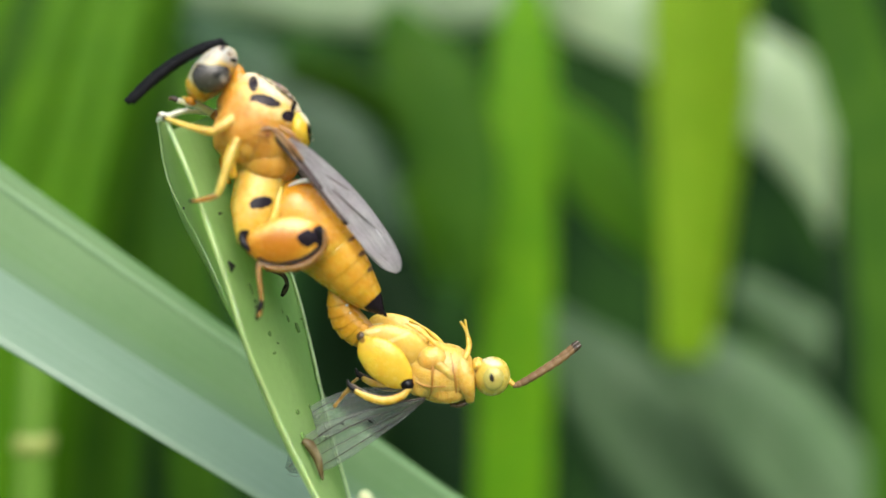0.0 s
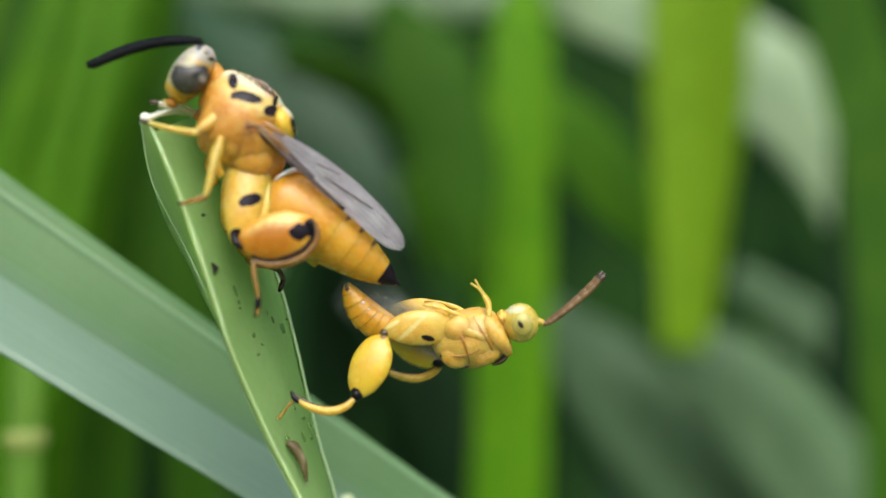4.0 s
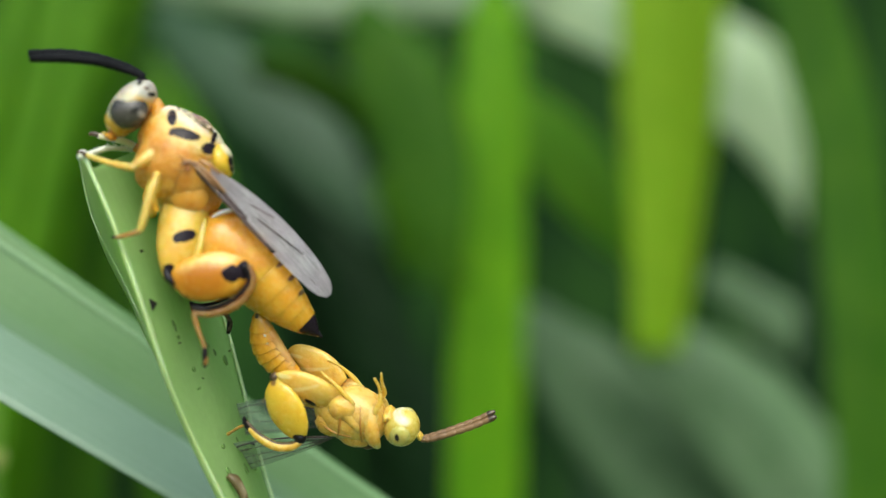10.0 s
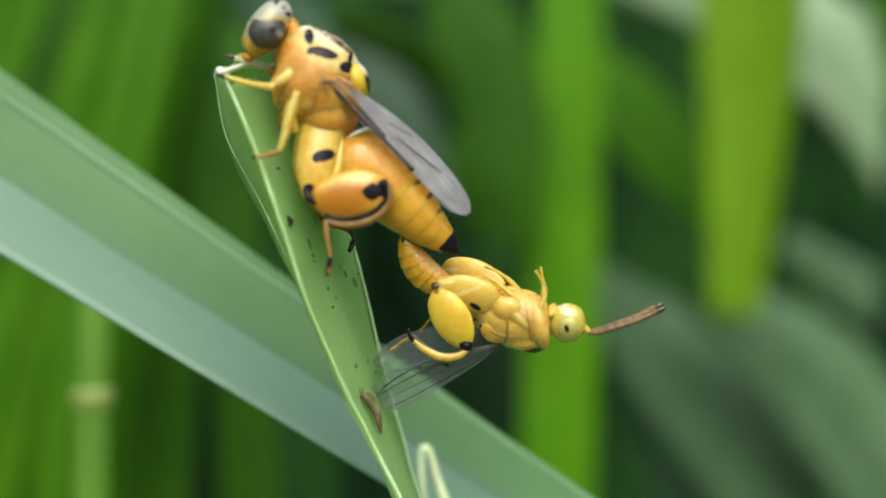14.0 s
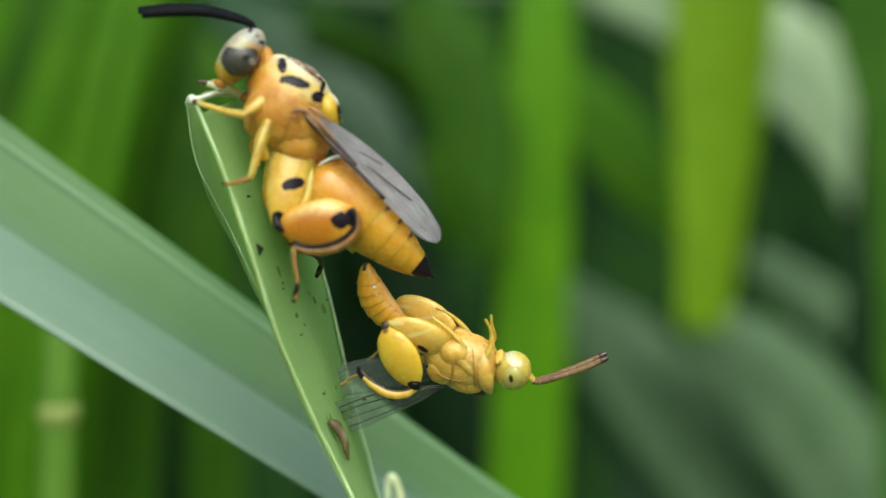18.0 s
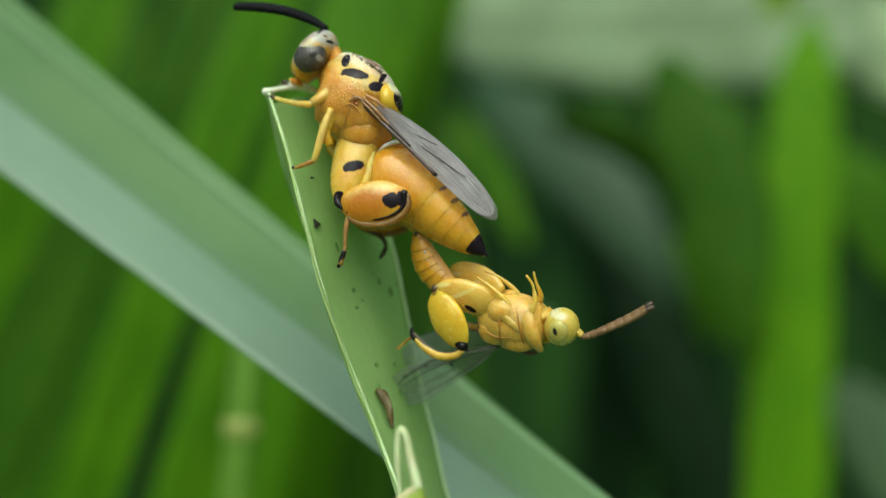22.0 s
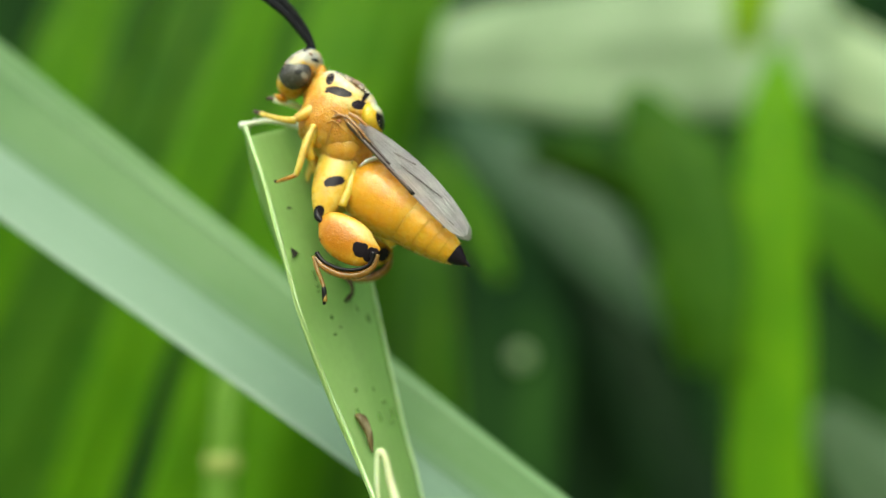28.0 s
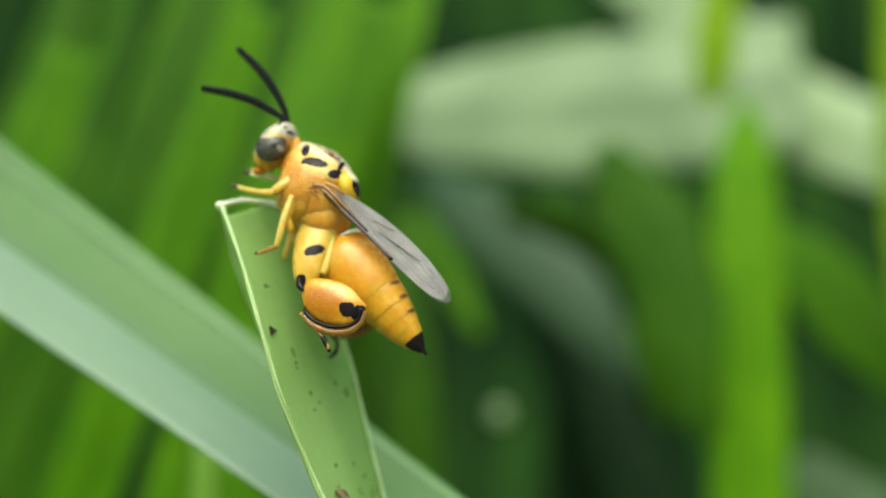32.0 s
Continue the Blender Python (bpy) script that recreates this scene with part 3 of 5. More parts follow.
# ---- female wasp ----
def female_wasp():
    root = new("female_wasp")
    root["pivot"] = (0, 0, 0)
    root.matrix_basis = STAGE
    tagged(root, "orange-yellow wasp with black spots and smoky wings gripping the blade", "wasp")
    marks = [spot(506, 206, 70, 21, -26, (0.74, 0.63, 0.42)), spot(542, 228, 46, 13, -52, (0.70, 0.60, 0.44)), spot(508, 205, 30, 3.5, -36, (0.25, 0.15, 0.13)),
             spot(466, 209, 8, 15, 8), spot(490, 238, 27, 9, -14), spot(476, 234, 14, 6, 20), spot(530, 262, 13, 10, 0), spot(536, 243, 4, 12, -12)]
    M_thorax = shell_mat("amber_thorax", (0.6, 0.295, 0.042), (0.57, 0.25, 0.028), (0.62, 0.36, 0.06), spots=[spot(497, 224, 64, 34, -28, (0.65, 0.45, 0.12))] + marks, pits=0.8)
    THX, THR = [(422, 226), (446, 240), (476, 276), (495, 318), (501, 350), (503, 374), (504, 388)], [24, 59, 81, 73, 57, 40, 14]
    skin = curve([(*p, r) for p, r in zip(THX, THR)], 200)

    def on_thorax(x, y, lift=0.0):
        """A place on the near flank of the thorax."""
        q = skin[np.argmin((skin[:, 0] - x) ** 2 + (skin[:, 1] - y) ** 2)]
        f = min(1.0, math.hypot(x - q[0], y - q[1]) / q[2])
        return D(x, y, -q[2] * K * 0.86 * math.sqrt(1 - f * f) - lift)

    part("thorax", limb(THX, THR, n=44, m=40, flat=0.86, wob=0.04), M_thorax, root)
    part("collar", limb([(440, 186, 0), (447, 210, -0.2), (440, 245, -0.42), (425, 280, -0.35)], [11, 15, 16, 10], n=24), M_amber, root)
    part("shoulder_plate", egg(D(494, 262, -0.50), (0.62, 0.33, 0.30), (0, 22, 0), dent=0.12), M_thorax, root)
    part("flank_plate", egg(D(470, 306, -0.50), (0.44, 0.30, 0.5), (0, 30, 0), dent=0.06), M_side, root)
    part("belly_plate", egg(D(496, 340, -0.40), (0.5, 0.30, 0.44), (0, 10, 0), dent=0.06), M_side, root)
    for line in ([(446, 238), (464, 264), (496, 282), (534, 284)], [(486, 288), (476, 312), (468, 336), (462, 360)], [(470, 362), (498, 372), (522, 366)]):
        part("seam", tube([on_thorax(x, y, -0.006) for x, y in line], [0.010, 0.016, 0.016, 0.010][:len(line)], n=24, m=6), M_seam, root)
    # raised borders of the plates
    for line, r, mt in (([(452, 196), (446, 222), (440, 250), (424, 276)], 0.022, M_leg), ([(462, 204), (456, 232), (450, 256), (440, 284)], 0.018, M_seam), ([(520, 292), (506, 288), (492, 284), (478, 290)], 0.03, M_root), ([(466, 300), (480, 296), (492, 302), (500, 314)], 0.02, M_seam), ([(455, 356), (476, 366), (500, 372), (520, 362)], 0.026, M_leg)):
        part("plate_border", tube([on_thorax(x, y, 0.006) for x, y in line], [r * 0.5, r, r, r * 0.5], n=24, m=8, wob=0.3), mt, root)
    part("flank_pit", egg(on_thorax(492, 296, -0.01), (0.07, 0.03, 0.045), (0, 20, 0), seg=10), shell_mat("rust_pit", (0.3, 0.1, 0.02), (0.25, 0.08, 0.015), sss=0.2), root)
    beads = bmesh.new()
    for x, y in ((462, 372), (472, 376), (484, 380), (496, 382), (508, 378), (518, 372)):
        egg(on_thorax(x, y, 0.0), (0.05, 0.04, 0.05), bm=beads, seg=8)
    part("rear_rim", beads, M_leg, root, "beaded pale rim at the end of the thorax")
    bristles = bmesh.new()
    rb = random.Random(3)
    for k in range(70):
        f = rb.random()
        x, y = 470 + 66 * f + rb.uniform(-3, 3), 194 + 40 * f ** 1.3 + rb.uniform(-2, 3)
        a = Vector(on_thorax(x, y, 0.01))
        d = Vector((0.6 + rb.uniform(-0.3, 0.3), -0.55, -0.35 + rb.uniform(-0.3, 0.5))).normalized()
        tube([tuple(a), tuple(a + d * 0.06), tuple(a + d * 0.11)], [0.012, 0.01, 0.004], n=4, m=4, bm=bristles, cap=False)
    tagged(part("dark_bristles", bristles, M_dark, root, "row of dark bristles along the back"), kind="stuff")
    part("mark", tube([on_thorax(428, 268, 0.02), on_thorax(432, 277, 0.02), on_thorax(434, 287, 0.02)], [0.02, 0.035, 0.015], n=10, m=6), M_black, root)
    for x0, y0, x1, y1, r in ((500, 288, 548, 338, 2.2), (505, 284, 556, 336, 3), (512, 280, 548, 304, 3.4)):
        part("wing_root", limb([(x0, y0, -0.84), ((x0 + x1) / 2, (y0 + y1) / 2 - 2, -0.88), (x1, y1, -0.8)], [r * 0.8, r, r * 0.6], n=18, m=8), M_root, root, "pinkish wing root")
    part("wing_scale", egg(D(490, 285, -0.86), (0.1, 0.06, 0.07)), shell_mat("rust_scale", (0.374, 0.143, 0.0219), (0.344, 0.103, 0.0172)), root)
    part("scutellum", egg(D(551, 286, -0.1), (0.28, 0.58, 0.44), (0, -12, 0)), shell_mat("yellow_scutellum", (0.62, 0.43, 0.03), (0.6, 0.36, 0.025), spots=[spot(570, 288, 4, 20, 8, None, -0.1), spot(560, 262, 16, 5, -58, (0.7, 0.62, 0.42), -0.1)]), root)
    # head
    neck = D(434, 214)
    M_head = shell_mat("yellow_head", (0.6, 0.38, 0.06), (0.57, 0.32, 0.04), spots=[spot(386, 180, 44, 22, 46, (0.47, 0.42, 0.27), -0.3, neck), spot(420, 160, 30, 16, -40, (0.40, 0.38, 0.33), -0.3, neck), spot(392, 162, 30, 11, 46, (0.40, 0.37, 0.3), -0.3, neck), spot(442, 191, 8, 6, 20, BROWN, -0.3, neck), spot(427, 163, 4, 2.2, -30, BROWN, -0.3, neck), spot(434, 173, 5, 3, 10, BLACK, -0.3, neck), spot(415, 153, 4, 6, 0, BLACK, -0.3, neck)])
    head = part("head", egg(D(401, 197), (0.72, 0.72, 0.41), (0, -52, 0), seg=36, taper=-0.04), M_head, root, pivot=neck)
    for s in (-1, 1):
        part("eye", egg(D(396, 201, s * 0.43), (0.42, 0.33, 0.37), (s * 8, -31, 0), seg=36), M_eye if s > 0 else shell_mat("grey_brown_eye_near", (0.045, 0.040, 0.035), (0.068, 0.061, 0.052), rough=0.24, sss=0.0, coat=0.1, grain=70.0, bump=0.25, spots=[spot(403, 198, 7, 5, 20, (0.02, 0.018, 0.016), -0.8, D(396, 201, -0.47)), spot(413, 203, 5, 6, 0, (0.24, 0.21, 0.18), -0.8, D(396, 201, -0.47))]), head, "grey-brown glossy compound eye", pivot=D(396, 201, s * 0.47))
    for x, y, d in ((429, 161, -0.12), (433, 172, -0.34), (424, 156, 0.2)):
        part("ocellus", egg(D(x, y, d), (0.06, 0.05, 0.05), seg=12), M_black, head, pivot=D(x, y, d))
    part("mouthparts", egg(D(366, 246, -0.05), (0.14, 0.28, 0.09), (0, 25, 0), dent=0.3), M_amber, head, pivot=D(366, 246))
    part("face", egg(D(378, 224, 0), (0.24, 0.52, 0.32), (0, -30, 0)), shell_mat("bright_face", (0.62, 0.38, 0.045), (0.58, 0.32, 0.03)), head, pivot=D(374, 226))
    feel = []
    for s in (-1, 1):
        pv = D(417, 148, s * 0.14)
        part("scape", limb([(411, 162, s * 0.16), (416, 152, s * 0.15), (421, 144, s * 0.15)], [7, 7, 8], n=12), M_anten, head, pivot=pv)
        o = -3 if s > 0 else 1
        feel.append(feeler([(423, 144 + o * 0.3, s * 0.15), (395, 128 + o, s * 0.18), (350, 109 + o, s * 0.2), (297, 97 + o, s * 0.22), (240, 91 + o, s * 0.24)], [5, 6.8, 7.8, 8.2, 6.4], M_anten, head, pv))
    # abdomen
    wb = D(528, 398)
    AB = [(512, 398), (528, 408), (548, 425), (585, 460), (630, 500), (670, 540), (700, 568), (721, 589)]
    AR = [18, 50, 63, 63, 52, 38, 22, 3]
    abdomen = part("abdomen", egg(D(520, 400), (0.2, 0.2, 0.2)), M_amber, root, pivot=wb)
    side = lambda x, y: spot(x, y, 8, 4, 35, (0.14, 0.06, 0.02), -0.4, wb)
    M_seg = shell_mat("amber_abdomen", (0.61, 0.305, 0.018), (0.58, 0.26, 0.014), (0.63, 0.37, 0.03), rough=0.28, spots=[side(652, 462), side(672, 486), side(690, 512)])
    M_tip = shell_mat("black_abdomen_tip", (0.61, 0.305, 0.018), (0.58, 0.26, 0.014), spots=[spot(712, 566, 24, 30, -40, None, -0.2, wb), spot(700, 540, 7, 26, 18, None, -0.2, wb)])
    segments(abdomen, "abdomen_ring", AB, AR, [0.0, 0.56, 0.64, 0.71, 0.78, 0.85, 1.0], [M_seg] * 5 + [M_tip], wb)
    part("white_membrane", limb([(530, 386, -0.25), (548, 374, -0.38), (572, 368, -0.3), (588, 374, -0.1)], [1.5, 3.6, 4, 1.5], n=18, flat=1.8), M_white, abdomen, "white membrane at the waist", pivot=wb)
    part("sting_sheath", limb([(706, 572), (716, 582), (727, 592)], [9, 6, 2], n=12), M_black, abdomen, pivot=wb)
    part("mating_valve", limb([(552, 474, 0.0), (580, 498, 0.0), (606, 526, 0.0)], [20, 17, 11], n=16, m=14), M_yellow, root, "pale yellow valve under the abdomen")
    hairs = bmesh.new()
    rnd = random.Random(8)
    for k in range(140):
        f = rnd.random()
        px, py = 440 + 128 * f + rnd.uniform(-14, 6), 188 + 108 * f ** 1.5 + rnd.uniform(-8, 34)
        a = Vector(D(px, py, rnd.uniform(-0.75, 0.1)))
        out_dir = Vector((0.5 + rnd.uniform(-0.4, 0.4), -0.5, 0.75)).normalized()
        tube([tuple(a), tuple(a + out_dir * 0.05), tuple(a + out_dir * 0.09 + Vector((0.03, 0, -0.02)))], [0.006, 0.005, 0.002], n=4, m=4, bm=hairs, cap=False)
    tagged(part("fine_hairs", hairs, M_hair, root, "pale fine hairs on the back"), kind="stuff")
    # wings
    wings = []
    for s in (-1, 1):
        pv = D(508, 292, s * 0.62)
        mid = [(506, 290, s * 0.68), (548, 322, s * 0.62), (592, 362, s * 0.55), (640, 410, s * 0.5), (690, 465, s * 0.46), (722, 504, s * 0.44), (734, 520, s * 0.44)]
        wd = [14, 34, 47, 55, 53, 38, 10]
        w = part("wing", ribbon([D(*p) for p in mid], [x * K for x in wd], (0.70, s * -0.42, 0.66), n=60, m=15, thick=0.006, fold=-0.05, wave=0.10, seed=s), M_wing, root, "smoky translucent wing", pivot=pv)
        wings.append(w)
        part("vein", limb([(506, 296, s * 0.72), (545, 340, s * 0.80), (588, 386, s * 0.82), (634, 438, s * 0.80)], [5.5, 4, 3.6, 2.8], n=30, m=8), M_vein, w, "dark leading vein", pivot=pv)
        part("vein", limb([(512, 290, s * 0.70), (560, 345, s * 0.72), (592, 382, s * 0.76)], [5, 3.2, 2], n=24, m=8), M_vein, w, pivot=pv)
        part("stigma", limb([(624, 424, s * 0.78), (634, 438, s * 0.78), (640, 440, s * 0.76)], [2, 4, 1.5], n=10, m=8, flat=0.4), M_black, w, "dark wing mark", pivot=pv)
        for q in ((530, 312, 690, 446), (560, 350, 712, 500), (540, 318, 640, 382)):
            part("vein", limb([(q[0], q[1], s * 0.5), ((q[0] + q[2]) / 2, (q[1] + q[3]) / 2 + 3, s * 0.52), (q[2], q[3], s * 0.46)], [1.1, 1.2, 0.8], n=16, m=6), M_vein, w, pivot=pv)
    # legs
    hinds = []
    for s in (-1, 1):
        d = s * 0.78
        M_cx = shell_mat("yellow_coxa", (0.64, 0.43, 0.06), (0.61, 0.36, 0.04), (0.66, 0.50, 0.11), spots=[spot(487, 412, 19, 10, 10, None, d), spot(474, 416, 7, 8, 0, None, d), spot(461, 473, 10, 13, 0, None, d)])
        part("hind_coxa", limb([(500, 338, s * 0.06), (490, 372, s * 0.20), (481, 408, s * 0.38), (472, 450, s * 0.56), (463, 488, s * 0.68)], [38, 40, 38, 30, 12], n=30, m=24, flat=0.72), M_cx, root)
        part("trochanter", limb([(522, 384, s * 0.34), (519, 404, s * 0.44), (514, 430, s * 0.54), (504, 460, s * 0.64)], [5, 8, 9, 8], n=22, m=14), M_cx, root)
        part("joint_mark", limb([(456, 470, s * 0.78), (460, 484, s * 0.88), (472, 496, s * 0.92)], [6, 7, 3.5], n=14, m=8), M_black, root)
        kv = D(468, 490, s * 0.75)
        M_fm = shell_mat("amber_femur", (0.61, 0.29, 0.02), (0.59, 0.25, 0.014), (0.63, 0.35, 0.04), rough=0.2, sss=0.5, spots=[spot(568, 484, 16, 14, 0, None, s * 1.05, kv), spot(588, 480, 12, 16, -10, None, s * 1.05, kv), spot(518, 492, 42, 26, 6, (0.43, 0.16, 0.009), s * 1.05, kv), spot(540, 458, 56, 13, 12, (0.62, 0.43, 0.12), s * 1.05, kv)][::-1])
        femur = part("hind_femur", limb([(466, 494, s * 0.76), (484, 490, s * 0.86), (525, 488, s * 0.95), (568, 482, s * 0.96), (598, 472, s * 0.9)], [8, 30, 41, 35, 12], n=40, m=28, flat=0.5), M_fm, root, "swollen glossy hind femur", pivot=kv)
        teeth = bmesh.new()
        for i in range(12):
            f = i / 11
            a, b = 488 + 84 * f, 518 + 28 * f * (1 - f) - 14 * f
            limb([(a, b - 3, s * 0.97), (a + 0.6, b + 1, s * 0.97), (a + 1, b + 4, s * 0.97)], [3.2, 2.6, 0.8], n=5, m=6, bm=teeth)
        part("teeth", teeth, M_black, femur, "row of small black teeth", pivot=kv)
        tv = D(600, 474, s * 0.9)
        tibia = part("hind_tibia", limb([(596, 472, s * 0.98), (599, 498, s * 1.0), (580, 524, s * 1.02), (546, 538, s * 1.02), (510, 538, s * 0.98), (486, 528, s * 0.94)], [6, 6.8, 7.2, 7.2, 6.4, 4.5], n=36, m=14), shell_mat("golden_brown_tibia", (0.25, 0.125, 0.026), (0.19, 0.09, 0.02), (0.30, 0.17, 0.045), rough=0.24), femur, "golden brown curved hind tibia", pivot=tv)
        ridge = part("tibia_ridge", limb([(590, 470, s * 1.08), (592, 496, s * 1.08), (573, 516, s * 1.10), (543, 528, s * 1.10), (510, 529, s * 1.04), (486, 520, s * 0.98)], [6, 3.4, 3.2, 3.2, 3.4, 4.5], n=30, m=8), M_black, femur, "black inner ridge", pivot=tv)
        foot = [(488, 530, s * 0.94), (487, 556, s * 0.98), (490, 594, s * 1.0), (485, 622, s * 1.0)] if s < 0 else [(506, 536, 0.94), (540, 548, 0.9), (550, 566, 0.92), (544, 582, 0.95)]
        toe = part("hind_tarsus", limb(foot, [5, 4.2, 3.8, 4.4], n=20, m=8, wob=0.3), M_tarsus if s < 0 else M_dark, femur, pivot=tv)
        claw = part("claw", limb([foot[2], ((foot[2][0] + foot[3][0]) / 2, (foot[2][1] + foot[3][1]) / 2, foot[3][2]), (foot[3][0] - 3, foot[3][1] + 5, foot[3][2])], [4.2, 5, 3], n=10, m=8), M_black, femur, "dark claws", pivot=tv)
        hinds.append((femur, (tibia, ridge, toe, claw)))
    for s in (-1, 1):
        o = 0 if s < 0 else 14
        part("mid_coxa", egg(D(455, 318, s * 0.5), (0.26, 0.22, 0.4), (0, 20, 0), dent=0.15), M_amber, root)
        part("mid_femur", limb([(452, 300 + o, s * 0.6), (436, 328 + o, s * 0.7), (430, 350 + o, s * 0.75), (440, 372 + o, s * 0.7)], [11, 12, 11, 7], n=22, m=14), M_yellow, root)
        mt = part("mid_tibia", limb([(442, 304 + o, s * 0.8), (428, 345 + o, s * 0.9), (417, 385 + o, s * 0.92), (411, 404 + o, s * 0.9)], [6.5, 7.5, 6.5, 5], n=26, m=12), M_leg, root)
        part("mid_tarsus", limb([(412, 403 + o, s * 0.9), (398, 409 + o, s * 0.9), (384, 413 + o, s * 0.8), (371, 416 + o, s * 0.7)], [4.8, 4.2, 4, 3.2], n=20, m=10, wob=0.2), M_tarsus, mt, "brownish foot")
        part("claw", egg(D(369, 415 + o, s * 0.7), (0.05, 0.05, 0.04), seg=10), M_black, mt)
    # forelegs: the near one along the cut end, the far one over it
    part("fore_coxa", limb([(446, 262, -0.5), (424, 280, -0.72), (404, 292, -0.8)], [13, 11, 8], n=20, m=16), M_leg, root)
    ft = part("fore_leg", limb([(404, 294, -0.8), (396, 295, -0.82), (372, 291, -0.6), (345, 284, -0.4), (322, 276, -0.2)], [8, 7, 5.5, 5, 4.2], n=28, m=12), M_leg, root)
    part("fore_tarsus", limb([(326, 278, -0.25), (318, 275, -0.2), (311, 273, -0.2)], [5, 4.5, 4], n=12, m=8, wob=0.3), M_dark, ft, "dark claws")
    part("fore_coxa", limb([(440, 262, 0.5), (420, 268, 0.6), (406, 266, 0.6)], [14, 12, 7], n=18, m=14), M_amber, root)
    ft = part("fore_leg", limb([(410, 266, 0.6), (390, 256, 0.5), (366, 250, 0.4), (346, 246, 0.3)], [7, 6.5, 6, 5], n=22, m=12), shell_mat("whitish_leg", (0.86, 0.8, 0.62), (0.88, 0.72, 0.4)), root)
    part("fore_tarsus", limb([(348, 246, 0.3), (338, 243, 0.3), (332, 245, 0.3)], [5, 4, 3], n=12, m=8, wob=0.3), M_dark, ft, "dark claws")
    part("palp", limb([(372, 250, -0.1), (362, 244, -0.1), (352, 240, -0.1)], [4, 3.5, 2.5], n=12, m=8), M_leg, root)
    return root, head, feel, abdomen, wings, hinds


# ---- male wasp, hanging from the tip of her abdomen, back down ----
M_mthorax = shell_mat("golden_thorax", (0.66, 0.41, 0.08), (0.64, 0.35, 0.055), (0.68, 0.46, 0.13), rough=0.34, sss=0.7, pits=0.35)
M_mflank = shell_mat("peach_flank", (0.63, 0.35, 0.06), (0.59, 0.295, 0.045), (0.65, 0.41, 0.08), rough=0.36, sss=0.7, pits=0.5)
M_mlemon = shell_mat("lemon_leg", (0.65, 0.405, 0.06), (0.63, 0.355, 0.045), (0.67, 0.45, 0.11), rough=0.3, sss=0.5)
M_mabd = shell_mat("orange_rings", (0.6, 0.29, 0.016), (0.57, 0.245, 0.012), (0.62, 0.35, 0.022), rough=0.26, sss=0.5)
M_mante = shell_mat("brown_antenna", (0.15, 0.085, 0.035), (0.20, 0.12, 0.05), (0.07, 0.042, 0.02), rough=0.5, coat=0.0, sss=0.0)
M_mwing = wing_mat("clear_wing", (0.72, 0.75, 0.76), 0.26, 380.0, 0.14, 0.55)
M_gloss = shell_mat("glossy_pinkish_seam", (0.568, 0.327, 0.103), (0.55, 0.284, 0.0774), rough=0.16, sss=0.4)
M_suture = shell_mat("amber_seam", (0.361, 0.163, 0.0172), (0.36, 0.15, 0.015), rough=0.5, sss=0.2)
UNIT = 0.0080
MALE_EYE = Vector(D(844, 752, -0.35))
TILT = 3.0


def N(x, y, d=0.0):
    """A place on the side drawing of the male (fine drawing units, his back down), d mm from his middle plane, away being positive."""
    u, w, a = (x - 710) * UNIT * 1.06, (322 - y) * UNIT, radians(TILT)
    return (MALE_EYE.x + u * math.cos(a) - w * math.sin(a), MALE_EYE.y + 0.42 + d, MALE_EYE.z + u * math.sin(a) + w * math.cos(a))


MALE_O = Vector(N(570, 310))
WAIST = Vector(N(424, 222))
MALE_TIP = Vector(N(286, 38))


def nspot(x, y, rx, ry, deg=0, col=None, pivot=(0, 0, 0)):
    p = Vector(N(x, y)) - Vector(pivot)
    s = (p.x, p.z, rx * UNIT, ry * UNIT, deg)
    return (*s, col) if col else s


def nlimb(pts, radii, d=0.0, n=24, m=14, flat=1.0, wob=0.0):
    return tube([N(p[0], p[1], p[2] if len(p) > 2 else d) for p in pts], [(r * UNIT, r * UNIT * flat) for r in radii], n=n, m=m, wob=wob)


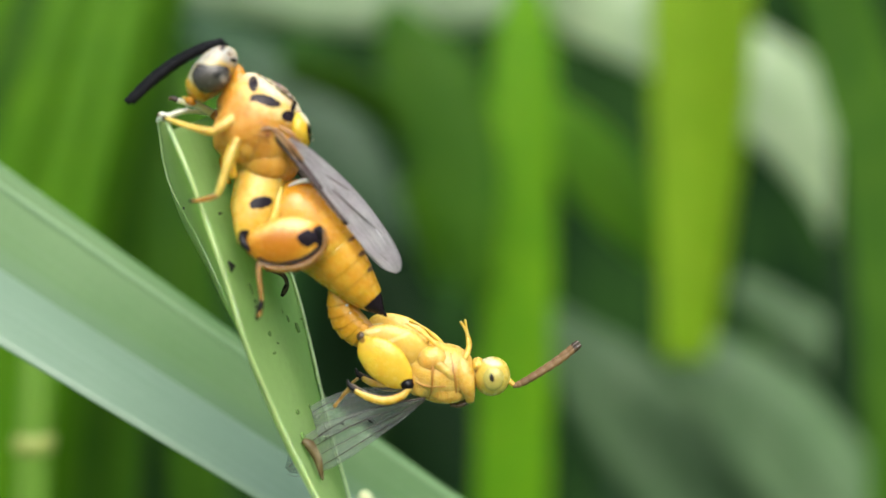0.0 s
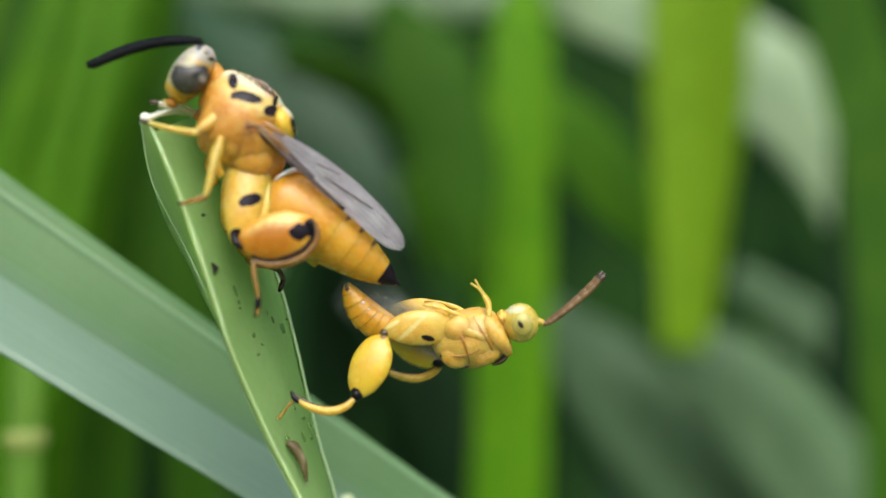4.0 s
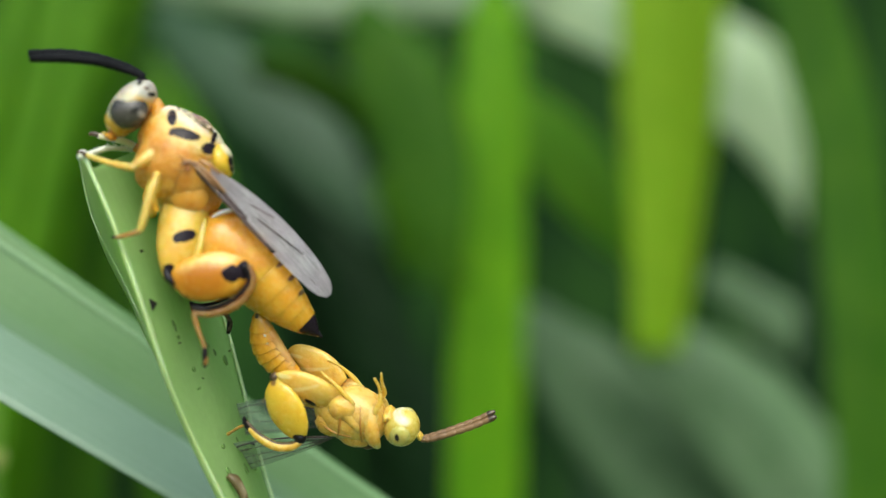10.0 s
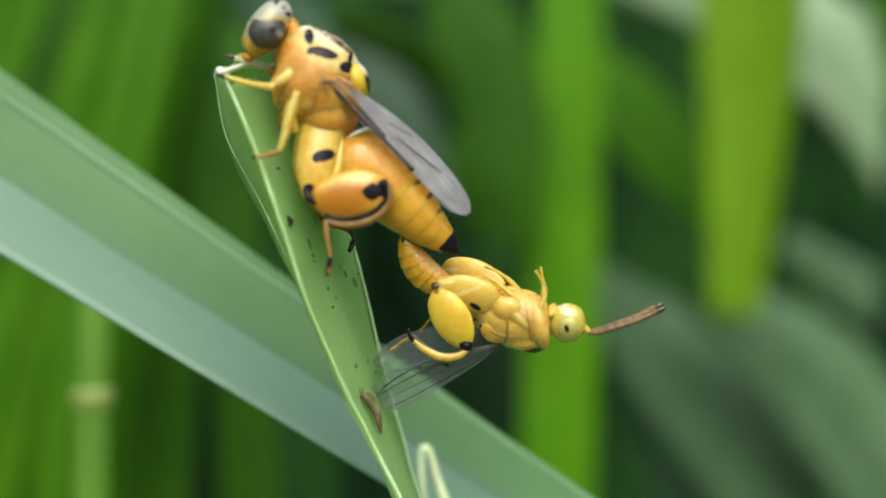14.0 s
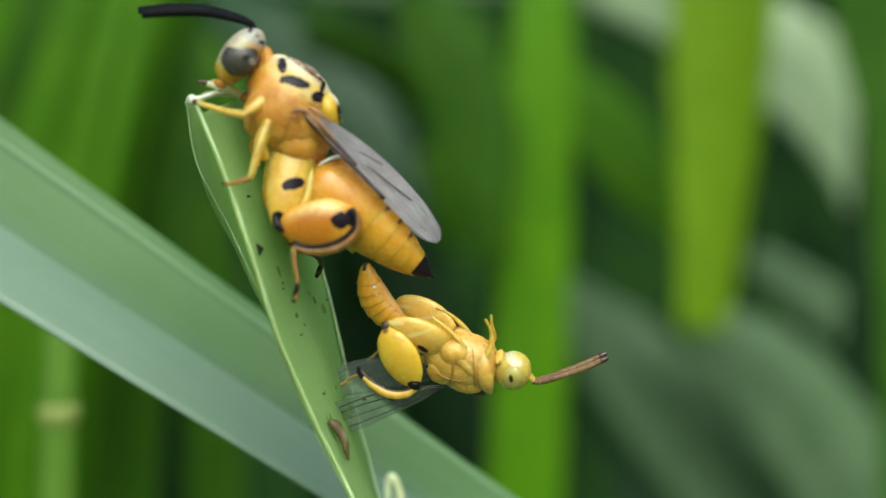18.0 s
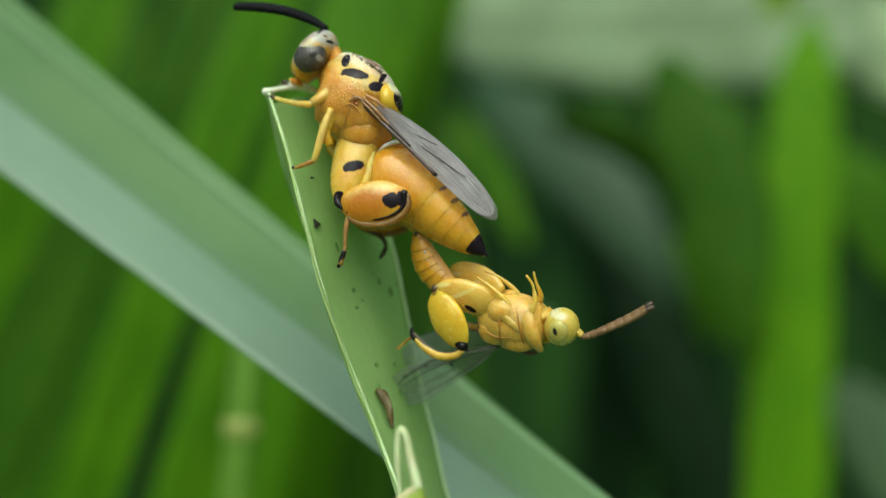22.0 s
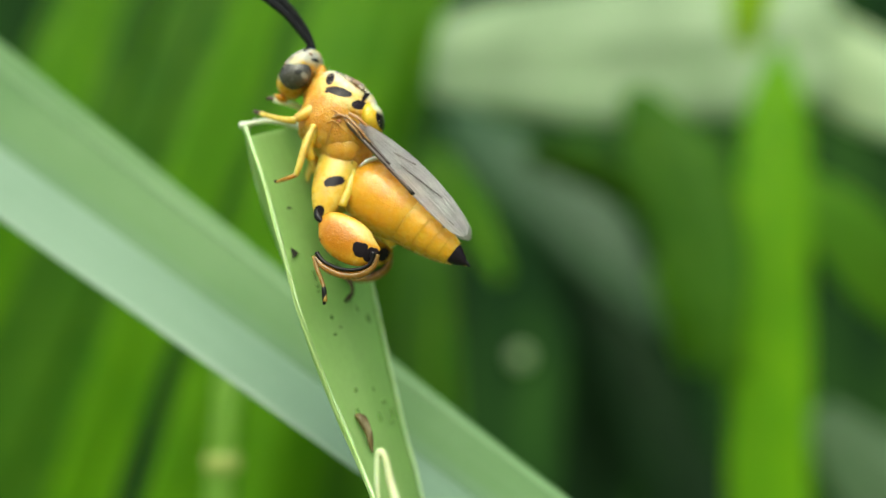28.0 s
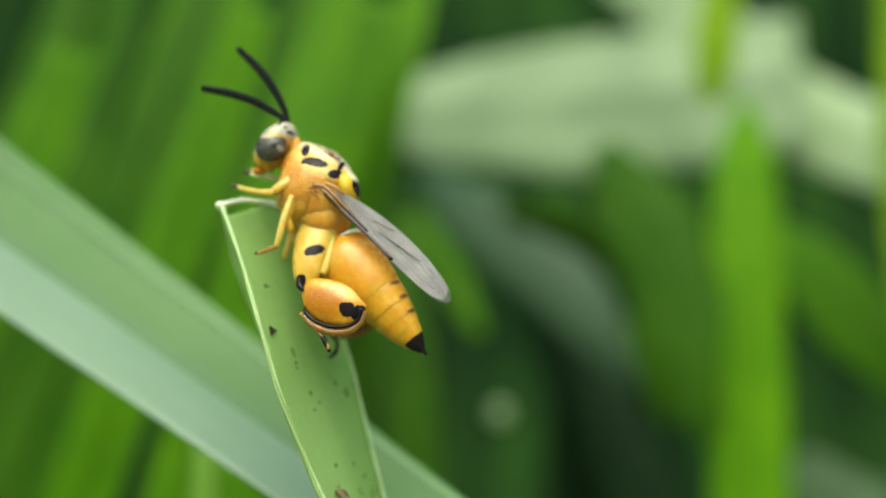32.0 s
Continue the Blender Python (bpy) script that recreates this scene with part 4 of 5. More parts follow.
def male_wasp():
    root = new("male_wasp")
    root["pivot"] = tuple(MALE_O)
    tagged(root, "small yellow wasp with brown antennae and clear wings hanging upside down", "wasp")
    root.matrix_basis = STAGE @ Matrix.Translation(MALE_O * MM)
    TX, TR = [(470, 262), (490, 274), (525, 292), (570, 304), (615, 314), (648, 320), (668, 322)], [12, 48, 76, 86, 80, 60, 26]
    skin = curve([(*p, r) for p, r in zip(TX, TR)], 160)

    def on_body(x, y, lift=0.0, far=False):
        """A place on a flank of the thorax."""
        q = skin[np.argmin((skin[:, 0] - x) ** 2 + (skin[:, 1] - y) ** 2)]
        f = min(1.0, math.hypot(x - q[0], y - q[1]) / q[2])
        d = q[2] * UNIT * 0.86 * math.sqrt(1 - f * f) + lift
        return N(x, y, d if far else -d)

    part("thorax", nlimb(TX, TR, n=44, m=36, flat=0.86, wob=0.05), M_mthorax, root)
    for s in (-1, 1):
        part("flank_plate", egg(N(520, 325, s * 0.33), (0.36, 0.17, 0.30), (0, 20, 0), dent=0.12), M_mflank, root)
        part("flank_plate", egg(N(585, 350, s * 0.34), (0.42, 0.18, 0.26), (0, 12, 0), dent=0.16), M_mflank, root)
        part("breast_plate", egg(N(556, 262, s * 0.32), (0.36, 0.26, 0.34), (0, 24, 0), dent=0.10), M_mthorax, root)
        part("collar", nlimb([(622, 246, s * 0.10), (634, 285, s * 0.42), (644, 335, s * 0.46), (650, 384, s * 0.22)], [15, 22, 22, 12], n=24, flat=0.7), M_mthorax, root)
        for line in ([(478, 300), (510, 318), (546, 330), (590, 330)], [(548, 232), (556, 280), (552, 330), (540, 372)], [(604, 240), (612, 290), (616, 340), (610, 384)]):
            part("seam", tube([on_body(x, y, 0.012, s > 0) for x, y in line], [0.012, 0.024, 0.024, 0.012], n=24, m=6), M_suture, root)
        part("back_mark", nlimb([(596, 396, s * 0.16), (622, 396, s * 0.2), (644, 388, s * 0.2)], [4, 7, 4], n=12, m=8), M_dark, root)
        part("shoulder_mark", egg(on_body(486, 312, 0.0, s > 0), (0.08, 0.05, 0.06), (0, 30, 0), seg=10), M_black, root)
    part("back_plate", egg(N(560, 372), (0.396, 0.344, 0.138), (0, 12, 0), dent=0.15), M_mflank, root)
    # head
    hv = N(664, 318)
    M_mh = shell_mat("yellow_green_head", (0.54, 0.44, 0.085), (0.52, 0.39, 0.06), rough=0.3, sss=0.4, spots=[nspot(708, 272, 30, 8, -12, (0.58, 0.54, 0.32), hv)])
    head = part("head", egg(N(710, 320), (0.42, 0.45, 0.45), (0, 12, 0), seg=32), M_mh, root, pivot=hv)
    for s in (-1, 1):
        pv = N(714, 318, s * 0.345)
        part("eye", egg(pv, (0.24, 0.155, 0.28), (0, 12, 0), seg=30), shell_mat("pale_green_eye", (0.46, 0.41, 0.11), (0.43, 0.37, 0.085), (0.49, 0.42, 0.14), rough=0.22, sss=0.3, spots=[nspot(711, 312, 6.5, 11, 14, BLACK, pv)]), head, "pale green eye with a dark pseudopupil", pivot=pv)
    part("mouthparts", egg(N(672, 284), (0.14, 0.26, 0.16), (0, 20, 0), dent=0.3), M_mthorax, head, pivot=hv)
    av = N(764, 344)
    feel = []
    for s in (-1, 1):
        d = s * 0.055
        part("scape", nlimb([(742, 322, d), (756, 334, d), (766, 346, d)], [6, 7, 7], n=14), M_mlemon, head, pivot=av)
        feel.append(feeler([(764, 350, d), (792, 346, d), (846, 326, d), (900, 303, d), (950, 276, d)], [6, 9, 9.5, 9.5, 8.5], M_mante, head, av, rings=9, place=N, unit=UNIT, waist=0.82))
        feel.append(part("club", nlimb([(938, 283, d), (952, 275, d), (964, 268, d)], [8.5, 9, 5], n=10, m=10), M_dark, head, pivot=av))
    # abdomen
    abdomen = part("abdomen", egg(WAIST, (0.24, 0.2, 0.2)), M_mabd, root, pivot=WAIST)
    AB = [(286, 38), (290, 66), (304, 112), (326, 154), (358, 186), (396, 208), (436, 228)]
    segments(abdomen, "abdomen_ring", AB, [9, 24, 38, 43, 40, 30, 15], [0.0, 0.16, 0.28, 0.38, 0.48, 0.58, 0.68, 0.78, 0.88, 1.0], [M_mabd] * 9, WAIST, lips=1.09, place=N, unit=UNIT)
    part("belly_seam", nlimb([(300, 52, 0), (326, 96, 0), (356, 138, 0), (400, 184, 0)], [6, 12, 14, 9], n=20, m=12, flat=1.5), M_gloss, abdomen, "glossy pinkish seam along the belly", pivot=WAIST)
    # small white beads stand in for highlights on the rings
    for x, y in ((318, 92), (327, 116), (338, 138), (350, 158)):
        part("painted_glint", egg(N(x, y, -0.22), (0.035, 0.02, 0.03), (0, 30, 0), seg=8), M_white, abdomen, pivot=WAIST)
    part("tip_mark", egg(N(284, 50, -0.04), (0.06, 0.10, 0.12), seg=10), M_dark, abdomen, pivot=WAIST)
    # hind legs: long coxa, disc-like femur, curved tibia
    hinds = []
    for s in (-1, 1):
        o = 0 if s < 0 else -16
        cx = [(530, 250 + o, s * 0.20), (490, 224 + o, s * 0.34), (444, 202 + o, s * 0.40), (402, 188 + o, s * 0.43), (372, 182, s * 0.44)]
        part("hind_coxa", nlimb(cx, [34, 50, 50, 36, 12], n=30, m=20, flat=0.42), shell_mat("pale_coxa", (0.66, 0.44, 0.085), (0.64, 0.385, 0.055), rough=0.26, sss=0.5, spots=[nspot(472, 244, 20, 9, -40), nspot(400, 168, 20, 6, 10, (0.70, 0.56, 0.22)), nspot(440, 200, 60, 6, 22, (0.70, 0.55, 0.20))]), root)
        part("joint_ring", egg(N(370, 184, s * 0.44), (0.12, 0.10, 0.11), seg=14, dent=0.3), M_dark, root, "dark brown hip joint")
        fv = Vector(N(370, 188, s * 0.48))
        F = [(370, 186, s * 0.48), (392, 214, s * 0.54), (432, 256, s * 0.58), (470, 300, s * 0.56), (494, 326, s * 0.52)]
        femur = part("hind_femur", nlimb(F, [10, 44, 57, 42, 13], n=36, m=28, flat=0.42), shell_mat("lemon_femur", (0.65, 0.44, 0.035), (0.63, 0.39, 0.025), (0.67, 0.49, 0.08), rough=0.18, sss=0.6, spots=[nspot(492, 324, 22, 20, 0, None, fv), nspot(372, 190, 10, 9, 0, (0.2, 0.1, 0.02), fv)]), root, "swollen translucent yellow femur", pivot=fv)
        part("knee", egg(N(488, 322, s * 0.54), (0.15, 0.14, 0.13), (0, 45, 0), seg=14, dent=0.2), M_black, femur, "black end of the femur", pivot=fv)
        teeth = bmesh.new()
        for i in range(8):
            a, b = 396 + 11 * i, 262 + 9.5 * i
            egg(N(a + 2 * math.sin(i), b, s * 0.55), (0.016, 0.016, 0.03), (0, 45, 0), bm=teeth, seg=6)
        part("teeth", teeth, M_dark, femur, "fine dark teeth along the femur", pivot=fv)
        T = [(494, 330, s * 0.56), (470, 352, s * 0.62), (430, 362, s * 0.66), (388, 352, s * 0.66), (352, 332, s * 0.64), (338, 322, s * 0.62)]
        tv = Vector(N(*T[0]))
        tibia = part("hind_tibia", nlimb(T, [9, 12, 13, 12, 9, 5], n=34, m=14), M_mlemon, femur, "curved yellow hind tibia", pivot=tv)
        ridge = part("tibia_ridge", nlimb([(p[0] + 1, p[1] - 9, p[2] + s * 0.01) for p in T], [4, 5, 5, 5, 5, 4], n=26, m=8), M_dark, femur, "dark inner ridge", pivot=tv)
        spur = part("spur", nlimb([(350, 332, s * 0.64), (336, 318, s * 0.64), (330, 300, s * 0.64)], [9, 8, 3], n=12, m=8), M_black, femur, "black spur at the end of the tibia", pivot=tv)
        foot = part("hind_tarsus", nlimb([(340, 326, s * 0.62), (320, 342, s * 0.6), (304, 362, s * 0.58), (290, 378, s * 0.58)], [5, 4.5, 4, 5.5], n=18, m=8, wob=0.3), M_tarsus, femur, "brown foot", pivot=tv)
        hinds.append((femur, (tibia, ridge, spur, foot), (Vector(N(494, 326, s * 0.52)) - fv).normalized(), (Vector(N(352, 340, s * 0.6)) - tv).normalized()))
        # middle and fore legs folded over the breast, the feet standing off it
        part("mid_femur", nlimb([(532, 250, s * 0.42), (566, 266, s * 0.50), (604, 302, s * 0.53), (620, 322, s * 0.47)], [9, 14, 13, 7], n=24, m=14, flat=0.6), M_mthorax, root)
        part("mid_tibia", nlimb([(584, 240, s * 0.34), (562, 212, s * 0.34), (536, 186, s * 0.32), (516, 171, s * 0.30)], [7, 7.5, 5.5, 4.5], n=22, m=12), M_mlemon, root)
        part("mid_tarsus", nlimb([(518, 171, s * 0.30), (504, 164, s * 0.28), (492, 156, s * 0.24)], [4.5, 4, 3], n=14, m=8, wob=0.2), M_mlemon, root)
        part("fore_femur", nlimb([(636, 262, s * 0.32), (628, 292, s * 0.45), (636, 330, s * 0.46)], [10, 13, 8], n=20, m=14, flat=0.6), M_mthorax, root)
        part("fore_tibia", nlimb([(640, 262, s * 0.30), (652, 232, s * 0.20), (650, 204, s * 0.14)], [9, 8, 5.5], n=18, m=12), M_mlemon, root)
        part("fore_tarsus", nlimb([(650, 206, s * 0.14), (646, 182, s * 0.12), (638 + 6 * s, 156, s * 0.12)], [5, 4.5, 3.2], n=14, m=8, wob=0.25), M_mlemon, root)
    # wings
    wings = []
    for s, mid, wd, sd in ((-1, [(530, 372, -0.3), (460, 403, -0.36), (379, 437, -0.4), (286, 483, -0.42), (201, 532, -0.42), (150, 564, -0.42)], [10, 62, 108, 138, 116, 24], (0.30, -0.20, 0.88)),
                           (1, [(530, 366, 0.3), (463, 386, 0.36), (387, 400, 0.4), (298, 423, 0.42), (210, 453, 0.42), (152, 475, 0.42)], [10, 54, 90, 112, 92, 20], (0.28, 0.20, 0.88))):
        pv = Vector(N(*mid[0]))
        w = part("wing", ribbon([N(*p) for p in mid], [x * UNIT for x in wd], sd, n=48, m=13, thick=0.004, fold=0.05, wave=0.12, seed=3 + s), M_mwing, root, "clear glassy wing with a dark front vein", pivot=pv)
        wings.append(w)
        up = Vector(sd).normalized()
        for f, r in ((0.49, 0.021), (-0.49, 0.008), (0.24, 0.011), (-0.14, 0.007)):
            part("vein", tube([tuple(Vector(N(*p)) + up * (x * UNIT * f * (1.0 if abs(f) > 0.4 else 0.95))) for p, x in zip(mid, wd)], [r, r * 1.2, r * 1.1, r, r * 0.7, r * 0.4], n=30, m=6), M_vein, w, pivot=pv)
        for q, f in ((3, 0.44), (2, 0.1)):
            part("stigma", egg(tuple(Vector(N(*mid[q])) + up * (wd[q] * UNIT * f)), (0.07, 0.02, 0.035), (0, 25, 0), seg=8), M_black, w, "dark wing mark", pivot=pv)
    return root, head, feel, abdomen, wings, hinds


# ---- background: a stand of tall grass ----
def stand():
    # kind, places (bearing x, y, depth), widths mm, leaf material, side
    S = (1, 0.15, 0)
    L1, L2, L3 = "fresh green grass leaf standing upright, out of focus", "lime-green grass leaf with sunlight in its colour, out of focus", "pale dusty green arching leaf, out of focus"
    L4, L5, L6 = "deep green grass leaf with shade in its colour, out of focus", "dull grey-green drooping leaf, out of focus", "mid green leaning grass leaf, out of focus"
    rows = [
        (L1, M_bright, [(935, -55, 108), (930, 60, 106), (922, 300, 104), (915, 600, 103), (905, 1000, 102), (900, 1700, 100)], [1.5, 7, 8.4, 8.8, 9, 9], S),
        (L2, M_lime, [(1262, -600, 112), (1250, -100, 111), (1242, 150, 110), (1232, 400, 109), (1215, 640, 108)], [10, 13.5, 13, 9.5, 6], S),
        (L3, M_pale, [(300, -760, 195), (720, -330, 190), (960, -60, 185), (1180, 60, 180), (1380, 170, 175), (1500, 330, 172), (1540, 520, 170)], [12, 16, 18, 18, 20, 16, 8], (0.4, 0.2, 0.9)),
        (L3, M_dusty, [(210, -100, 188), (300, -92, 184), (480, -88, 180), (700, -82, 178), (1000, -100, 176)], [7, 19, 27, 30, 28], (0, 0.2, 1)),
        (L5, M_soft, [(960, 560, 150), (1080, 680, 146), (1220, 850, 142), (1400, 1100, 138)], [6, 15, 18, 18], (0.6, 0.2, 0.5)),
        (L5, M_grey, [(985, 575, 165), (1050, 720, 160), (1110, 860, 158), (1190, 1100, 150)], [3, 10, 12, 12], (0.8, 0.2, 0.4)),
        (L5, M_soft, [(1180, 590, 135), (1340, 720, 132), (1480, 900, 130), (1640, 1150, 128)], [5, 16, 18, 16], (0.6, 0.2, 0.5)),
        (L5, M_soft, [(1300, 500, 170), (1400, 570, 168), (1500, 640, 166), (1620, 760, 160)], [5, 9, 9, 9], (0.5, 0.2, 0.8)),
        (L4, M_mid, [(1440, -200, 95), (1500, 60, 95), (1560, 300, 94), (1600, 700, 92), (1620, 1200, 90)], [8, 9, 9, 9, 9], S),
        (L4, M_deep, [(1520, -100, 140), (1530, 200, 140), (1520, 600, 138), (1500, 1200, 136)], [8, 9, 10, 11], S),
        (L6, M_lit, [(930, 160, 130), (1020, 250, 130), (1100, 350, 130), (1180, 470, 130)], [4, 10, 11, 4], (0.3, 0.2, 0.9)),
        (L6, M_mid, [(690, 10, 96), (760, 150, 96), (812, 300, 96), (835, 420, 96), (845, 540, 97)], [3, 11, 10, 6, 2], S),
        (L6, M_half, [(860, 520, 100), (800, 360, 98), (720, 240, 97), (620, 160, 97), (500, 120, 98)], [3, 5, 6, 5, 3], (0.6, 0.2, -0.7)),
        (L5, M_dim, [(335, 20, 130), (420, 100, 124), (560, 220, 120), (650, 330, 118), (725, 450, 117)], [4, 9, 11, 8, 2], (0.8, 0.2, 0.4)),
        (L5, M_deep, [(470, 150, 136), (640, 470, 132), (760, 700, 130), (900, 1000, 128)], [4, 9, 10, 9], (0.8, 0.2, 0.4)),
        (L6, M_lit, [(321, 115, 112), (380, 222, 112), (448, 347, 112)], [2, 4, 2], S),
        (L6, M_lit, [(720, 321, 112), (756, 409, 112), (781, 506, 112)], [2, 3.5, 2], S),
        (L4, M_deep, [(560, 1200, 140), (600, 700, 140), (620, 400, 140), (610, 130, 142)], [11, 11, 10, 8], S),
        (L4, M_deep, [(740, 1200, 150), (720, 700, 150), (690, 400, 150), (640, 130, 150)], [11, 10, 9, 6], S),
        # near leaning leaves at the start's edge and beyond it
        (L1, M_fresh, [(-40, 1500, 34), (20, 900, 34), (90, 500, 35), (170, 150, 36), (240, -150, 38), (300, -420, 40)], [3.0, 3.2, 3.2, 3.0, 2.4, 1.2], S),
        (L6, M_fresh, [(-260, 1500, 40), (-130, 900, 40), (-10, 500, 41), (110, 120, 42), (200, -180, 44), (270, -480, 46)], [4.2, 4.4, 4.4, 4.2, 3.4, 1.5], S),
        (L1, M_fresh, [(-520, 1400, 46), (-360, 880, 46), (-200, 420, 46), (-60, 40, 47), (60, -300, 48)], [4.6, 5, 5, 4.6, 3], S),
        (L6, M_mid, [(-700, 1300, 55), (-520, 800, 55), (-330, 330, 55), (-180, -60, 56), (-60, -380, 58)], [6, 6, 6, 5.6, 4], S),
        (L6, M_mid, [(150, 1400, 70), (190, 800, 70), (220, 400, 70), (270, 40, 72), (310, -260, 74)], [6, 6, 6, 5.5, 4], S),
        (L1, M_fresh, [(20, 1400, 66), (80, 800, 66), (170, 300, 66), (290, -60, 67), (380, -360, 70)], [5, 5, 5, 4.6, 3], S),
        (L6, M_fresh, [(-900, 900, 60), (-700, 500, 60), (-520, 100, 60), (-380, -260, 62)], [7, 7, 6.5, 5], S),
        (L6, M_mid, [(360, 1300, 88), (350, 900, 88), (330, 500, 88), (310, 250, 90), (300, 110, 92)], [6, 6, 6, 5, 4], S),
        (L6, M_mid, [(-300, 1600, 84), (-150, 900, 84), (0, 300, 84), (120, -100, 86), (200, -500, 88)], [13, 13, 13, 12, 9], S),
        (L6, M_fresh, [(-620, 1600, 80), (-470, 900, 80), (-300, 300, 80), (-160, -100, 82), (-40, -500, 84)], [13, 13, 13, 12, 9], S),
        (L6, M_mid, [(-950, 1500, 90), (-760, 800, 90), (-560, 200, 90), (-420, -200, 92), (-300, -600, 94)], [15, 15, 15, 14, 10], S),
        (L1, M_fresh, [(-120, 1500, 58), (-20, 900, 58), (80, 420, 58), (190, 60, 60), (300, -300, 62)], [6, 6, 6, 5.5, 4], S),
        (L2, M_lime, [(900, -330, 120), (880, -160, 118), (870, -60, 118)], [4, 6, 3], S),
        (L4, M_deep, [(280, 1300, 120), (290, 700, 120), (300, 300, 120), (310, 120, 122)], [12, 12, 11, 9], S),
    ]
    for i, (lab, mat, places, widths, sd) in enumerate(rows):
        grass("grass_leaf", [out(*p) for p in places], widths, sd, mat, lab, thick=0.3, wave=0.06, seed=i * 3.1, group="tall grass behind the insects")
    # a jointed stem with a paler node
    a, b, c = out(70, 500, 21), out(60, 784, 20.5), out(40, 1400, 20)
    stem = tagged(part("reed", tube([a, b, c], [0.62, 0.72, 0.8], n=30, m=16), leaf_mat("stem_green", (0.2, 0.38, 0.04), (0.26, 0.44, 0.05), stripes=8.0)), "light green jointed grass stem", "reed")
    part("node", tube([tuple(Vector(b) + Vector((0, 0, z))) for z in (0.4, 0.15, -0.15, -0.4)], [0.7, 0.84, 0.84, 0.74], n=16, m=16), leaf_mat("node_pale", (0.5, 0.56, 0.16), (0.56, 0.6, 0.2), stripes=4.0), stem, "pale yellowish stem node")

    # pale balls added to make out-of-focus highlight discs among the leaves
    for x, y, z, r in ((477, 487, 116, 1.3), (806, 255, 104, 1.2)):
        seed = tagged(part("seed", egg(out(x, y, z), (r, r * 0.8, r * 1.1), seg=14), M_pale), "small pale ball added as an out-of-focus highlight", "seed", "pale seeds")
        part("highlight_foot", egg(tuple(Vector(out(x, y, z)) + Vector((0, 0, -r))), (r * 0.5, r * 0.5, r * 0.6), seg=10), M_mid, seed)


stand()

# ---- ground, and a sheet painted as the meadow's shaded depth ----
g = Graph("low_grass")
v = scaled(g)
g.set(Base_Color=g.mix(g.noise(v, 0.02), (0.045, 0.09, 0.02), (0.08, 0.13, 0.035)), Roughness=0.95)
bm = bmesh.new()
bmesh.ops.create_grid(bm, x_segments=60, y_segments=60, size=60000)
for q in bm.verts:
    q.co = Vector((q.co.x, q.co.y, -260000 + 0.0)) * 1e-6 + Vector((q.co.x * (MM - 1e-6), q.co.y * (MM - 1e-6), 0))
ground = tagged(part("ground", bm, g.mat), "dull green low growth under the tall grass", "ground", kind="structure")

# dark sheet behind the stand: shade between the leaves put into its colour
g = Graph("painted_meadow_shade")
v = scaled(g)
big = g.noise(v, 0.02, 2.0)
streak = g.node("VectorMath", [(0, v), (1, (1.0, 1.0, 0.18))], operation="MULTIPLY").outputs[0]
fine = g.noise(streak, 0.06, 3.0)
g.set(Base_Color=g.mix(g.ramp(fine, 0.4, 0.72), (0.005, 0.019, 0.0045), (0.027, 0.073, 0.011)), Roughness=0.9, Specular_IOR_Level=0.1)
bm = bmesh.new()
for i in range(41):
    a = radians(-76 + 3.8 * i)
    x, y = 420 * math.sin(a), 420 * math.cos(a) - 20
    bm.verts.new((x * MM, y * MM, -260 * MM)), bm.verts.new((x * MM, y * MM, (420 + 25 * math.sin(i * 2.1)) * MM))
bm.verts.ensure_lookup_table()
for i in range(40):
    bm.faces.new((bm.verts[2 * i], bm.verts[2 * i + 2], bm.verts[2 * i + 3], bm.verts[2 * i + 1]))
tagged(part("backdrop", bm, g.mat), "near-black green sheet with the meadow's shade in its colour", "meadow", kind="structure")


female, f_head, f_feel, f_abdomen, f_wings, f_hinds = female_wasp()
male, m_head, m_feel, m_abdomen, m_wings, m_hinds = male_wasp()

# his upward jerks: seconds at which each begins to show, and its height every tenth of a second from there
JERKS = (
    (0.2, 1, 0.45), (1.1, 0.8, 1, 0.1), (2.0, 0.28, 1, 0.15), (3.0, 1, 0.85, 0.1), (4.0, 0.9, 0.9, 0.1), (4.9, 1, 0.7, 0.1), (5.9, 1, 0.35), (7.1, 1, 0.65), (8.0, 0.95, 1, 0.15),
    (9.1, 1, 0.9, 0.1), (10.3, 1, 0.45), (11.1, 1, 0.95, 0.1), (12.0, 1, 0.6, 0.1), (13.2, 1, 0.65, 0.3), (14.1, 1, 0.8, 0.1), (15.0, 1, 0.5), (15.8, 0.7, 1, 0.22, 0.1), (16.7, 1, 0.4),
    (17.5, 1, 0.35), (18.4, 0.9, 0.45), (19.4, 0.9, 0.75, 0.15), (20.3, 0.9, 0.4, 0.1), (21.6, 0.9, 0.6, 0.2), (22.5, 1, 0.7), (23.5, 1, 0.8, 0.15), (24.6, 1, 0.7, 0.15),
)
JERK_ROWS = [(0, 0.0)]
for t0, *heights in JERKS:
    JERK_ROWS += [(round(t0 - 0.1, 2), 0.0)] + [(round(t0 + 0.1 * i, 2), h) for i, h in enumerate(heights)] + [(round(t0 + 0.1 * len(heights), 2), 0.0)]
JERK_ROWS.append((32, 0.0))


def between(rows, t, k):
    """Column k of rows at a time, on straight lines from row to row."""
    return float(np.interp(t, [r[0] for r in rows], [r[k] for r in rows]))


def jerk(t):
    return between(JERK_ROWS, t, 1)


def times_of(*tables):
    return sorted({r[0] for rows in tables for r in rows})


